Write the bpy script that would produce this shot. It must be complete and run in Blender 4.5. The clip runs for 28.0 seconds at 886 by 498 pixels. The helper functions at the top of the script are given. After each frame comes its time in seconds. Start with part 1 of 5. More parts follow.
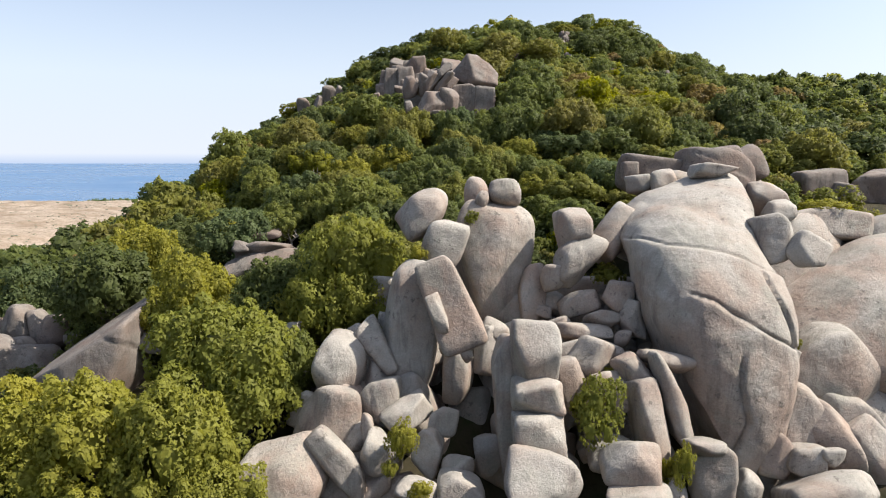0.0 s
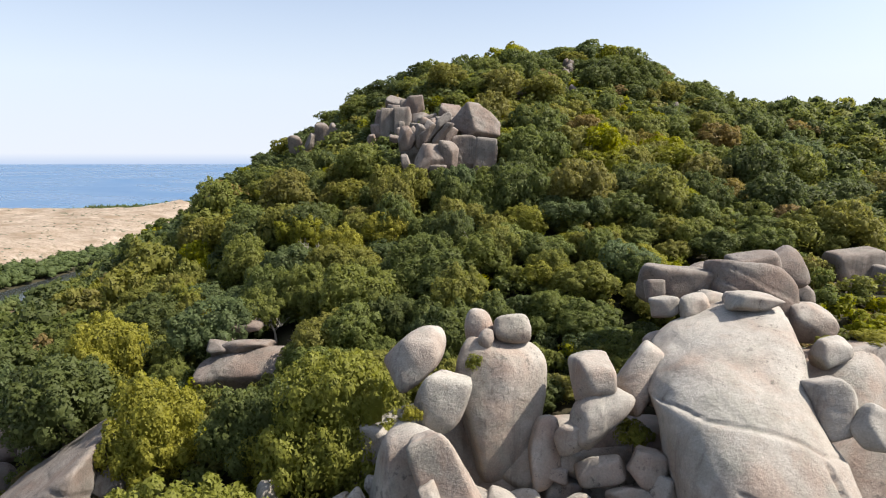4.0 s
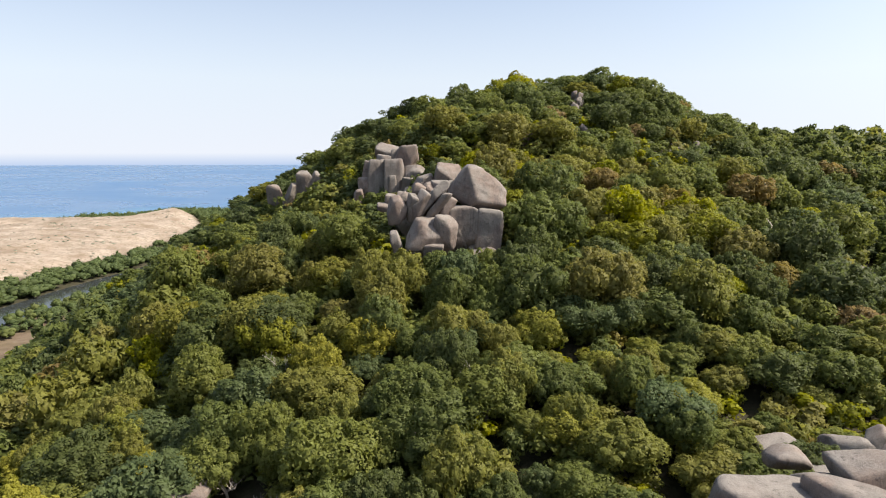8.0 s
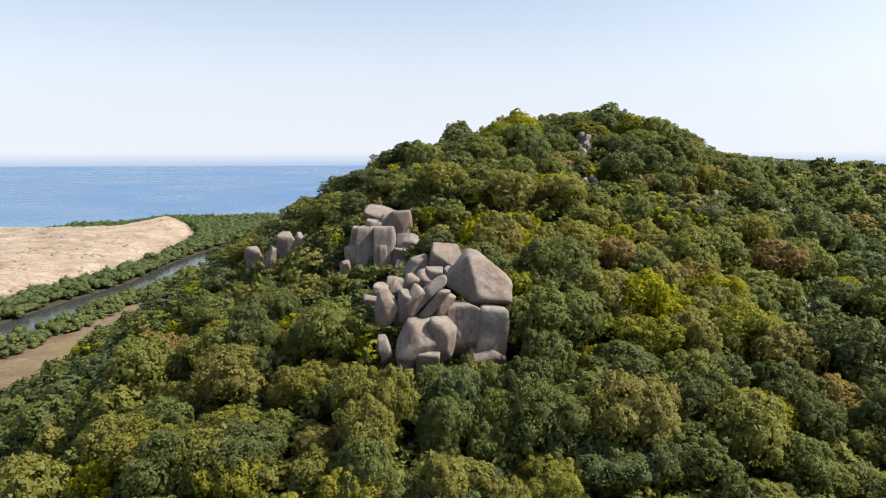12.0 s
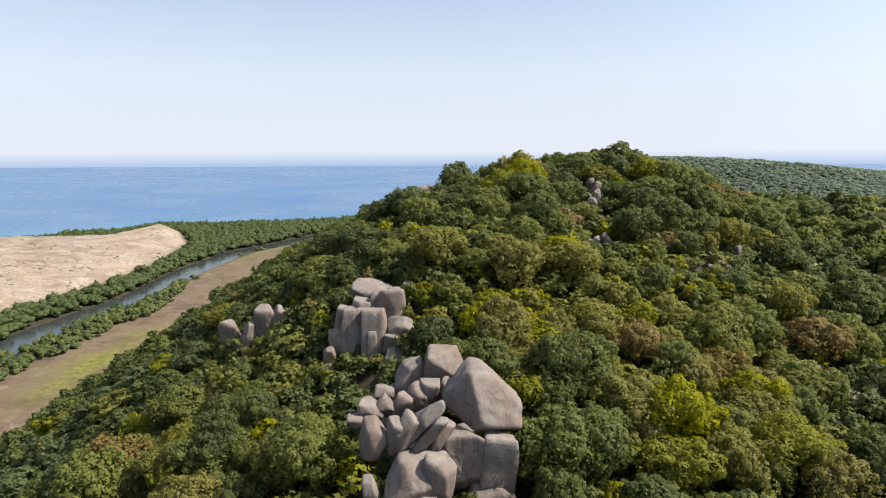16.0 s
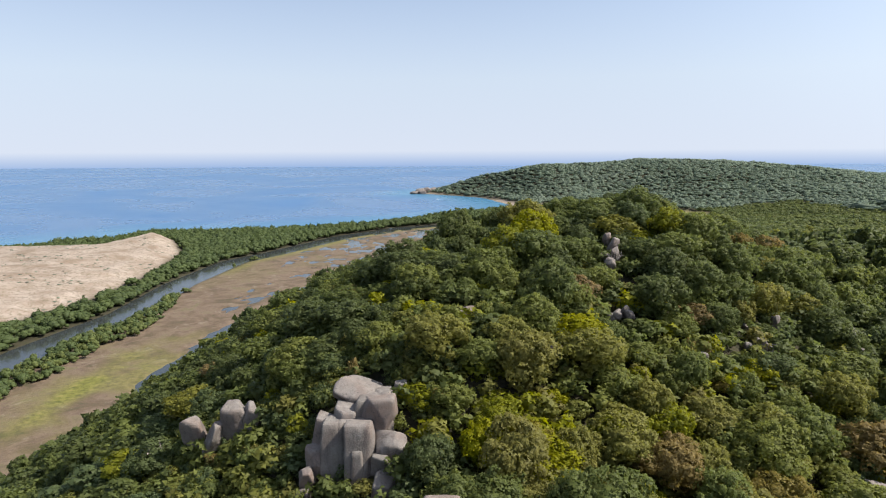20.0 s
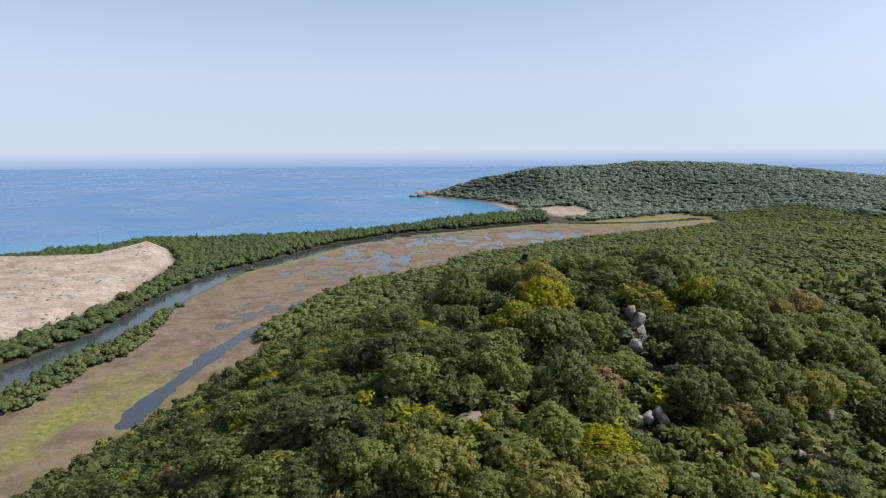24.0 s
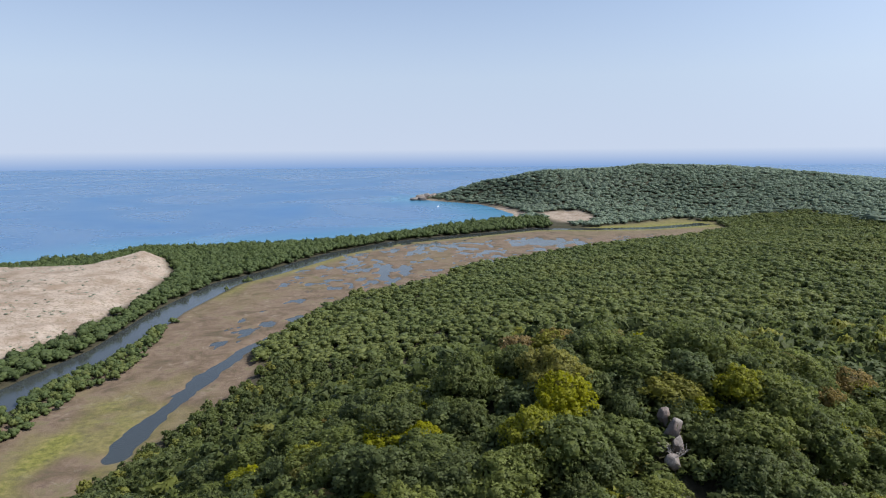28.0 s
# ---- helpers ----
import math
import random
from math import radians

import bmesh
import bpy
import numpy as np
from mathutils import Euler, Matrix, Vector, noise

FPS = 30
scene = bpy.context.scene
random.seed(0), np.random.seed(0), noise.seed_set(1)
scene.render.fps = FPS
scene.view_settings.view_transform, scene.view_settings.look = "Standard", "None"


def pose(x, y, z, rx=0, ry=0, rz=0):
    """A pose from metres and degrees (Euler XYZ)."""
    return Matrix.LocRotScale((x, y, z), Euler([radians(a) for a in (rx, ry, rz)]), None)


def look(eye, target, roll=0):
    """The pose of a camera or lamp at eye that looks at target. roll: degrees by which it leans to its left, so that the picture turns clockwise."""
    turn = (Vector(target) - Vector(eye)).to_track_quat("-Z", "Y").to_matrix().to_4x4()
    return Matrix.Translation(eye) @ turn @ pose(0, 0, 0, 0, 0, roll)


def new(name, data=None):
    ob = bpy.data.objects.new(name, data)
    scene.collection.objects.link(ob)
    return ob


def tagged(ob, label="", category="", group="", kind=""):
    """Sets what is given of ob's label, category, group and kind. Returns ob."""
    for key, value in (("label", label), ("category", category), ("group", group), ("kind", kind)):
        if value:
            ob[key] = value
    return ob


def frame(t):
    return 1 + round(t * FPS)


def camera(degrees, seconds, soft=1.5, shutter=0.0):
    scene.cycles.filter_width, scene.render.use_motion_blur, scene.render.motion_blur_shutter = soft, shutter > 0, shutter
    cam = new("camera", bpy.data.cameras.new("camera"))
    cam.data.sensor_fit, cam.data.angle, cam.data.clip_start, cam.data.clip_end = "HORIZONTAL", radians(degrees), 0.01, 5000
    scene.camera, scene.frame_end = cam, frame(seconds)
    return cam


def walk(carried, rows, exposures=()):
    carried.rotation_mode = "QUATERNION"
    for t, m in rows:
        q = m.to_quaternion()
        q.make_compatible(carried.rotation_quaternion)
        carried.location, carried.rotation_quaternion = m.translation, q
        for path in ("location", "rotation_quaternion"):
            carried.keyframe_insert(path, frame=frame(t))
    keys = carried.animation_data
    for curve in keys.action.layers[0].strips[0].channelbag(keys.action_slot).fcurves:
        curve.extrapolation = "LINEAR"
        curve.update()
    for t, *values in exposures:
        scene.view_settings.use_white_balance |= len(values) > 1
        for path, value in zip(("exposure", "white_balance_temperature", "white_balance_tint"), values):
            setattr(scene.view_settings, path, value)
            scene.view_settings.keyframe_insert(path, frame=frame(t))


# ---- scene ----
cam = camera(70.0, 28.0, soft=1.1)
# seconds, x, y, z, pitch, roll, yaw: a drone that climbs and flies ahead over the hill; the sea lies at z = 0
PATH = [
    (0, 0.06, 1.02, 62.77, -8.41, 0.03, 0.23),
    (0.5, 0.08, 0.55, 63.62, -8.42, 0.02, 0.24),
    (1, 0.09, 0.65, 64.48, -8.42, 0.01, 0.25),
    (1.5, 0.10, 1.20, 65.36, -8.43, -0.00, 0.25),
    (2, 0.12, 2.11, 66.25, -8.43, -0.01, 0.25),
    (2.5, 0.13, 3.30, 67.16, -8.44, -0.02, 0.24),
    (3, 0.14, 4.69, 68.09, -8.45, -0.03, 0.23),
    (3.5, 0.16, 6.24, 69.03, -8.45, -0.04, 0.22),
    (4, 0.17, 7.89, 69.99, -8.46, -0.05, 0.21),
    (4.5, 0.19, 9.59, 70.97, -8.46, -0.06, 0.19),
    (5, 0.20, 11.32, 71.96, -8.47, -0.06, 0.17),
    (6, 0.23, 14.76, 73.99, -8.48, -0.08, 0.13),
    (7, 0.25, 18.06, 76.06, -8.49, -0.10, 0.08),
    (8, 0.28, 21.16, 78.16, -8.51, -0.12, 0.02),
    (9, 0.30, 24.05, 80.28, -8.52, -0.13, -0.05),
    (10, 0.33, 26.76, 82.40, -8.53, -0.15, -0.11),
    (11, 0.36, 29.35, 84.51, -8.54, -0.17, -0.18),
    (12, 0.38, 31.89, 86.60, -8.55, -0.18, -0.25),
    (13, 0.41, 34.45, 88.66, -8.57, -0.20, -0.31),
    (14, 0.43, 37.07, 90.69, -8.58, -0.22, -0.38),
    (15, 0.45, 39.81, 92.68, -8.59, -0.23, -0.44),
    (16, 0.48, 42.70, 94.65, -8.60, -0.25, -0.50),
    (17, 0.50, 45.74, 96.59, -8.61, -0.26, -0.56),
    (18, 0.53, 48.91, 98.52, -8.63, -0.28, -0.61),
    (19, 0.55, 52.19, 100.44, -8.64, -0.29, -0.65),
    (20, 0.57, 55.53, 102.37, -8.65, -0.31, -0.68),
    (21, 0.59, 58.89, 104.32, -8.66, -0.32, -0.71),
    (22, 0.62, 62.21, 106.31, -8.67, -0.34, -0.73),
    (23, 0.64, 65.45, 108.33, -8.69, -0.35, -0.74),
    (24, 0.66, 68.61, 110.40, -8.70, -0.37, -0.74),
    (25, 0.68, 71.70, 112.52, -8.71, -0.38, -0.73),
    (26, 0.70, 74.79, 114.68, -8.72, -0.39, -0.71),
    (27, 0.72, 78.02, 116.85, -8.73, -0.41, -0.68),
    (28, 0.74, 81.62, 119.00, -8.75, -0.42, -0.64),
]
EXPOSURES = [(0.0, 0.86, 6600, 10), (8.0, 0.86, 6800, 10), (12.0, 0.85, 6850, 10), (18.0, 0.71, 6500, 10), (24.0, 0.5, 6100, 10), (28.0, 0.41, 5950, 10)]
walk(cam, [(t, pose(x, y, z, 0, 0, yaw) @ pose(0, 0, 0, 90 + pitch) @ pose(0, 0, 0, 0, 0, roll)) for t, x, y, z, pitch, roll, yaw in PATH], EXPOSURES)

# ---------------------------------------------------------------- light
SUN_EL, SUN_AZ = 50.0, 96.0  # azimuth clockwise from +y
world = bpy.data.worlds.new("sky")
scene.world = world
world.use_nodes = True
wn, wl = world.node_tree.nodes, world.node_tree.links
wn.clear()
w_out, w_bg, w_sky = wn.new("ShaderNodeOutputWorld"), wn.new("ShaderNodeBackground"), wn.new("ShaderNodeTexSky")
w_co, w_max = wn.new("ShaderNodeTexCoord"), wn.new("ShaderNodeVectorMath")
w_sky.sky_type, w_sky.sun_disc = "NISHITA", False
w_sky.sun_elevation, w_sky.sun_rotation = radians(SUN_EL), radians(SUN_AZ)
w_sky.altitude, w_sky.air_density, w_sky.dust_density, w_sky.ozone_density = 50, 1.0, 0.6, 2.5
w_max.operation = "MAXIMUM"
w_max.inputs[1].default_value = (-1, -1, 0.11)
wl.new(w_co.outputs["Generated"], w_max.inputs[0])
wl.new(w_max.outputs[0], w_sky.inputs["Vector"])
# summer haze: the sky pales towards the horizon
w_sep, w_map, w_mix = wn.new("ShaderNodeSeparateXYZ"), wn.new("ShaderNodeMapRange"), wn.new("ShaderNodeMix")
w_mix.data_type = "RGBA"
wl.new(w_co.outputs["Generated"], w_sep.inputs[0])
wl.new(w_sep.outputs["Z"], w_map.inputs["Value"])
w_map.inputs["From Min"].default_value, w_map.inputs["From Max"].default_value = 0.0, 0.36
w_map.inputs["To Min"].default_value, w_map.inputs["To Max"].default_value = 0.92, 0.1
wl.new(w_map.outputs[0], w_mix.inputs[0])
wl.new(w_sky.outputs[0], w_mix.inputs[6])
w_mix.inputs[7].default_value = (4.95, 5.25, 5.95, 1)
# the bright aureole that hazy air spreads round the sun
to_sun = Vector((math.sin(radians(SUN_AZ)) * math.cos(radians(SUN_EL)), math.cos(radians(SUN_AZ)) * math.cos(radians(SUN_EL)), math.sin(radians(SUN_EL))))
w_dot, w_pow, w_add = wn.new("ShaderNodeVectorMath"), wn.new("ShaderNodeMath"), wn.new("ShaderNodeMix")
w_dot.operation, w_pow.operation = "DOT_PRODUCT", "POWER"
w_dot.inputs[1].default_value, w_pow.inputs[1].default_value = to_sun, 3.0
w_add.data_type, w_add.blend_type = "RGBA", "ADD"
w_clip = wn.new("ShaderNodeMath")
w_clip.operation = "MAXIMUM"
wl.new(w_co.outputs["Generated"], w_dot.inputs[0])
wl.new(w_dot.outputs["Value"], w_clip.inputs[0])
w_clip.inputs[1].default_value = 0.0
wl.new(w_clip.outputs[0], w_pow.inputs[0])
wl.new(w_pow.outputs[0], w_add.inputs[0])
wl.new(w_mix.outputs[2], w_add.inputs[6])
w_add.inputs[7].default_value = (6.5, 6.3, 6.0, 1)
# below the horizon the sea beyond the modelled water fades into the haze
w_low, w_far = wn.new("ShaderNodeMapRange"), wn.new("ShaderNodeMix")
w_far.data_type = "RGBA"
w_low.inputs["From Min"].default_value, w_low.inputs["From Max"].default_value = 0.003, -0.026
wl.new(w_sep.outputs["Z"], w_low.inputs["Value"])
wl.new(w_low.outputs[0], w_far.inputs[0])
wl.new(w_add.outputs[2], w_far.inputs[6])
w_far.inputs[7].default_value = (1.75, 2.8, 4.8, 1)
wl.new(w_far.outputs[2], w_bg.inputs["Color"])
w_bg.inputs["Strength"].default_value = 0.096
wl.new(w_bg.outputs[0], w_out.inputs["Surface"])

sun = new("sun", bpy.data.lights.new("sun", "SUN"))
sun.data.energy, sun.data.angle, sun.data.color = 5.0, radians(0.5), (1.0, 0.93, 0.83)
sun.matrix_world = look((0, 0, 300), Vector((0, 0, 300)) - to_sun)


# ---------------------------------------------------------------- materials
class Nodes:
    """A small wrapper for building node materials."""

    def __init__(self, name):
        self.mat = bpy.data.materials.new(name)
        self.mat.use_nodes = True
        self.tree = self.mat.node_tree
        self.bsdf = self.tree.nodes["Principled BSDF"]
        self.out = self.tree.nodes["Material Output"]

    def add(self, kind, **values):
        node = self.tree.nodes.new(kind)
        for key, value in values.items():
            node.inputs[key].default_value = value
        return node

    def link(self, a, b):
        self.tree.links.new(a, b)

    def noise(self, scale, detail=4.0, rough=0.6, vector=None, distort=0.0):
        n = self.add("ShaderNodeTexNoise", Scale=scale, Detail=detail, Roughness=rough, Distortion=distort)
        if vector is not None:
            self.link(vector, n.inputs["Vector"])
        return n.outputs["Fac"]

    def ramp(self, fac, *stops):
        r = self.tree.nodes.new("ShaderNodeValToRGB")
        while len(r.color_ramp.elements) < len(stops):
            r.color_ramp.elements.new(0.5)
        for el, (at, col) in zip(r.color_ramp.elements, stops):
            el.position, el.color = at, (*col, 1) if len(col) == 3 else col
        self.link(fac, r.inputs["Fac"])
        return r.outputs["Color"]

    def step(self, fac, lo, hi):
        m = self.tree.nodes.new("ShaderNodeMapRange")
        m.inputs["From Min"].default_value, m.inputs["From Max"].default_value = lo, hi
        self.link(fac, m.inputs["Value"])
        return m.outputs["Result"]

    def mix(self, fac, a, b, blend="MIX"):
        m = self.tree.nodes.new("ShaderNodeMix")
        m.data_type, m.blend_type = "RGBA", blend
        ins = [m.inputs[0], m.inputs[6], m.inputs[7]]
        for socket, value in zip(ins, (fac, a, b)):
            if hasattr(value, "links"):
                self.link(value, socket)
            else:
                socket.default_value = value if not isinstance(value, tuple) else (*value, 1)
        return m.outputs[2]

    def math(self, op, a, b=0.0):
        m = self.tree.nodes.new("ShaderNodeMath")
        m.operation = op
        for socket, value in zip(m.inputs, (a, b)):
            if hasattr(value, "links"):
                self.link(value, socket)
            else:
                socket.default_value = value
        return m.outputs[0]

    def bump(self, height, strength, distance):
        b = self.add("ShaderNodeBump", Strength=strength, Distance=distance)
        self.link(height, b.inputs["Height"])
        self.link(b.outputs["Normal"], self.bsdf.inputs["Normal"])
        return b

    def coords(self, kind="Object", scale=None):
        c = self.tree.nodes.new("ShaderNodeTexCoord").outputs[kind]
        if scale is None:
            return c
        m = self.tree.nodes.new("ShaderNodeMapping")
        m.inputs["Scale"].default_value = scale
        self.link(c, m.inputs["Vector"])
        return m.outputs[0]

    def attribute(self, name):
        a = self.tree.nodes.new("ShaderNodeAttribute")
        a.attribute_name = name
        return a

    def position(self):
        return self.tree.nodes.new("ShaderNodeNewGeometry").outputs["Position"]


def granite(name="granite", lichen=0.5, pink=0.0, stain_shade=0.0):
    """Weathered granite: pinkish tan stone under a pale grey skin, with grey-green lichen, dark runs of water and black flecks."""
    n = Nodes(name)
    pos = n.position()
    rnd = n.tree.nodes.new("ShaderNodeObjectInfo").outputs["Random"]
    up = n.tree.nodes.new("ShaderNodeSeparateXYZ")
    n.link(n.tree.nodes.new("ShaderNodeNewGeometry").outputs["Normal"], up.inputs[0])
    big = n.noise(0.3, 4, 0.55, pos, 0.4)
    # upward faces go paler and greyer, undersides darker and pinker
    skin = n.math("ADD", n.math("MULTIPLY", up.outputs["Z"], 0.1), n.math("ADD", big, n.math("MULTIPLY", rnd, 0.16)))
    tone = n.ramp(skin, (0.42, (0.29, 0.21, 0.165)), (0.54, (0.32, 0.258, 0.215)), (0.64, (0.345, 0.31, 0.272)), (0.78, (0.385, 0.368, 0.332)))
    # grey-green lichen in broad soft patches
    green = n.step(n.noise(0.38, 6, 0.66, pos, 0.5), 0.5, 0.64)
    tone = n.mix(n.math("MULTIPLY", green, 0.62 - 0.4 * pink), tone, (0.235, 0.24, 0.205))
    # darker weathering that follows the height of the stone
    runs = n.tree.nodes.new("ShaderNodeMapping")
    runs.inputs["Scale"].default_value = (1.3, 1.3, 0.16)
    n.link(pos, runs.inputs["Vector"])
    steep = n.math("SUBTRACT", 1.0, n.step(up.outputs["Z"], 0.35, 0.8))
    run = n.math("MULTIPLY", n.step(n.noise(1.0, 5, 0.65, runs.outputs[0], 0.4), 0.53, 0.68), steep)
    tone = n.mix(n.math("MULTIPLY", run, 0.66 + 0.2 * stain_shade), tone, (0.12, 0.1, 0.09))
    # black crusts and flecks, in some places only
    area = n.step(n.noise(0.2, 2, 0.5, pos), lichen + 0.05, lichen + 0.15)
    crust = n.math("MULTIPLY", n.step(n.noise(2.0, 7, 0.74, pos), 0.57, 0.63), area)
    tone = n.mix(n.math("MULTIPLY", crust, 0.72), tone, (0.06, 0.055, 0.05))
    rust = n.step(n.noise(0.7, 5, 0.7, pos, 0.5), 0.58, 0.72)
    tone = n.mix(n.math("MULTIPLY", rust, 0.3), tone, (0.3, 0.185, 0.125))
    tone = n.mix(0.55 * pink, tone, (0.2, 0.135, 0.115))
    film = n.step(n.noise(0.9, 7, 0.72, pos, 0.5), 0.42, 0.62)
    tone = n.mix(n.math("MULTIPLY", film, 0.3 + 0.8 * pink + 0.3 * stain_shade), tone, n.mix(0.65, tone, (0.11, 0.1, 0.095)))
    tone = n.mix(n.math("MULTIPLY", rnd, 0.35), tone, n.mix(1.0, tone, (0.6, 0.57, 0.55), "MULTIPLY"))
    # multiplied darker as a whole: shade put into the stone's colour
    tone = n.mix(stain_shade, tone, n.mix(1.0, tone, (0.48, 0.45, 0.45), "MULTIPLY"))
    # mineral grain
    speck = n.step(n.noise(9.0, 5, 0.8, pos), 0.34, 0.66)
    tone = n.mix(speck, n.mix(0.22, tone, (0.09, 0.075, 0.068)), n.mix(0.12, tone, (0.55, 0.5, 0.45)))
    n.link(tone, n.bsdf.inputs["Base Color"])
    n.bsdf.inputs["Roughness"].default_value = 0.9
    n.bsdf.inputs["Specular IOR Level"].default_value = 0.25
    mid, fine = n.noise(1.5, 5, 0.6, pos), n.noise(8.0, 6, 0.75, pos)
    n.bump(n.math("ADD", n.math("MULTIPLY", mid, 0.6), n.math("MULTIPLY", fine, 0.35)), 1.0, 0.16)
    return n.mat


def foliage(name, by_tree, hazed=False, olive=False, bright=1.0, calm=False):
    """Leaves; by_tree: the tint comes from the object's random number, else from the tint stored with the leaves."""
    n = Nodes(name)
    tint = n.math("MULTIPLY", n.tree.nodes.new("ShaderNodeObjectInfo").outputs["Random"], 1.0 if olive else 0.62) if by_tree else n.attribute("tint").outputs["Fac"]
    leaf = n.tree.nodes.new("ShaderNodeNewGeometry").outputs["Random Per Island"]
    if olive:
        stops = ((0.0, (0.13, 0.138, 0.036)), (0.5, (0.165, 0.162, 0.038)), (1.0, (0.2, 0.186, 0.04)))
        tone = n.ramp(tint, *((at, tuple(bright * c for c in rgb)) for at, rgb in stops))
    elif hazed:
        # far woods: pale bluish haze put into the leaf colour
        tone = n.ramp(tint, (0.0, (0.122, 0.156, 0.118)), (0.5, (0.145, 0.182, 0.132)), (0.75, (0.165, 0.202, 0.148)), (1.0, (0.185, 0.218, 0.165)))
    elif calm:
        tone = n.ramp(tint, (0.0, (0.066, 0.088, 0.038)), (0.2, (0.088, 0.112, 0.044)), (0.4, (0.125, 0.14, 0.05)))
    else:
        tone = n.ramp(tint, (0.0, (0.077, 0.1, 0.047)), (0.13, (0.06, 0.072, 0.028)), (0.3, (0.088, 0.104, 0.034)), (0.43, (0.112, 0.122, 0.036)), (0.57, (0.128, 0.126, 0.036)), (0.7, (0.125, 0.115, 0.04)), (0.8, (0.13, 0.136, 0.018)), (0.9, (0.165, 0.163, 0.013)), (0.96, (0.14, 0.108, 0.042)), (1.0, (0.155, 0.115, 0.06)))
    pos = n.position()
    patch = n.noise(0.5, 3, 0.6, pos)
    tone = n.mix(n.math("MULTIPLY", n.step(patch, 0.45, 0.7), 0.2), tone, n.mix(0.5, tone, (0.13, 0.13, 0.03)))
    # sprays of leaves, light and dark
    spray = n.step(n.noise(1.1 if hazed else 2.4, 3, 0.65, pos), 0.36, 0.64)
    hsv = n.add("ShaderNodeHueSaturation", Saturation=1.08)
    n.link(tone, hsv.inputs["Color"])
    # distant and valley leaves differ less in value: haze put into their tones
    n.link(n.math("ADD", n.math("MULTIPLY", leaf, 0.3 if hazed or calm else 0.36), n.math("ADD", n.math("MULTIPLY", spray, 0.2 if hazed or calm else 0.34), 0.85 if hazed or calm else 0.93)), hsv.inputs["Value"])
    n.link(hsv.outputs["Color"], n.bsdf.inputs["Base Color"])
    n.bsdf.inputs["Roughness"].default_value = 0.6
    n.bsdf.inputs["Specular IOR Level"].default_value = 0.18
    tr, mixer = n.add("ShaderNodeBsdfTranslucent"), n.add("ShaderNodeMixShader", Fac=0.44)
    light = n.add("ShaderNodeHueSaturation", Saturation=1.05, Value=1.5)
    n.link(hsv.outputs["Color"], light.inputs["Color"])
    n.link(light.outputs["Color"], tr.inputs["Color"])
    n.link(n.bsdf.outputs[0], mixer.inputs[1])
    n.link(tr.outputs[0], mixer.inputs[2])
    n.link(mixer.outputs[0], n.out.inputs["Surface"])
    return n.mat


def bark():
    n = Nodes("bark")
    tone = n.ramp(n.noise(3.0, 5, 0.7, n.coords("Object", (1, 1, 0.25))), (0.3, (0.075, 0.06, 0.045)), (0.7, (0.2, 0.17, 0.14)))
    n.link(tone, n.bsdf.inputs["Base Color"])
    n.bsdf.inputs["Roughness"].default_value = 0.95
    n.bump(n.noise(9.0, 4, 0.7), 0.6, 0.05)
    return n.mat


def soil():
    """Forest floor, dune sand and marsh, mixed by the cover stored with the ground."""
    n = Nodes("ground_cover")
    cover = n.attribute("cover").outputs["Color"]
    sep = n.tree.nodes.new("ShaderNodeSeparateColor")
    n.link(cover, sep.inputs[0])
    pos = n.position()
    floor = n.ramp(n.noise(0.4, 6, 0.7, pos), (0.36, (0.022, 0.022, 0.012)), (0.5, (0.045, 0.038, 0.022)), (0.64, (0.026, 0.032, 0.012)))
    tuft = n.noise(0.4, 8, 0.78, pos, 0.4)
    sand = n.ramp(n.noise(0.05, 6, 0.65, pos), (0.36, (0.2, 0.15, 0.11)), (0.5, (0.285, 0.23, 0.182)), (0.64, (0.34, 0.283, 0.23)))
    blown = n.add("ShaderNodeMapping", Rotation=(0, 0, 0.7), Scale=(0.05, 0.25, 0.1))
    n.link(pos, blown.inputs["Vector"])
    sand = n.mix(n.math("MULTIPLY", n.step(n.noise(1.0, 5, 0.7, blown.outputs[0], 0.6), 0.5, 0.66), 0.5), sand, (0.2, 0.15, 0.105))
    sand = n.mix(n.math("MULTIPLY", n.step(tuft, 0.5, 0.56), 0.75), sand, (0.13, 0.105, 0.065))
    mud = n.ramp(n.noise(0.05, 8, 0.72, pos, 0.8), (0.34, (0.062, 0.055, 0.03)), (0.45, (0.104, 0.075, 0.048)), (0.55, (0.143, 0.104, 0.072)), (0.63, (0.12, 0.1, 0.055)), (0.72, (0.085, 0.08, 0.032)))
    mud = n.mix(n.math("MULTIPLY", n.step(n.noise(0.3, 6, 0.75, pos, 0.5), 0.5, 0.66), 0.6), mud, (0.07, 0.045, 0.038))
    mud = n.mix(n.math("MULTIPLY", n.step(n.noise(0.09, 6, 0.7, pos, 1.0), 0.58, 0.66), 0.6), mud, (0.2, 0.165, 0.125))
    reed = n.ramp(n.noise(0.3, 6, 0.75, pos), (0.36, (0.065, 0.07, 0.02)), (0.52, (0.135, 0.13, 0.03)), (0.66, (0.2, 0.175, 0.06)))
    tone = n.mix(sep.outputs[0], floor, sand)
    tone = n.mix(sep.outputs[1], tone, mud)
    tone = n.mix(sep.outputs[2], tone, reed)
    n.link(tone, n.bsdf.inputs["Base Color"])
    n.bsdf.inputs["Roughness"].default_value = 0.95
    n.bsdf.inputs["Specular IOR Level"].default_value = 0.2
    n.bump(n.math("ADD", n.noise(0.5, 8, 0.7, pos), n.math("MULTIPLY", tuft, 0.8)), 0.5, 0.6)
    return n.mat


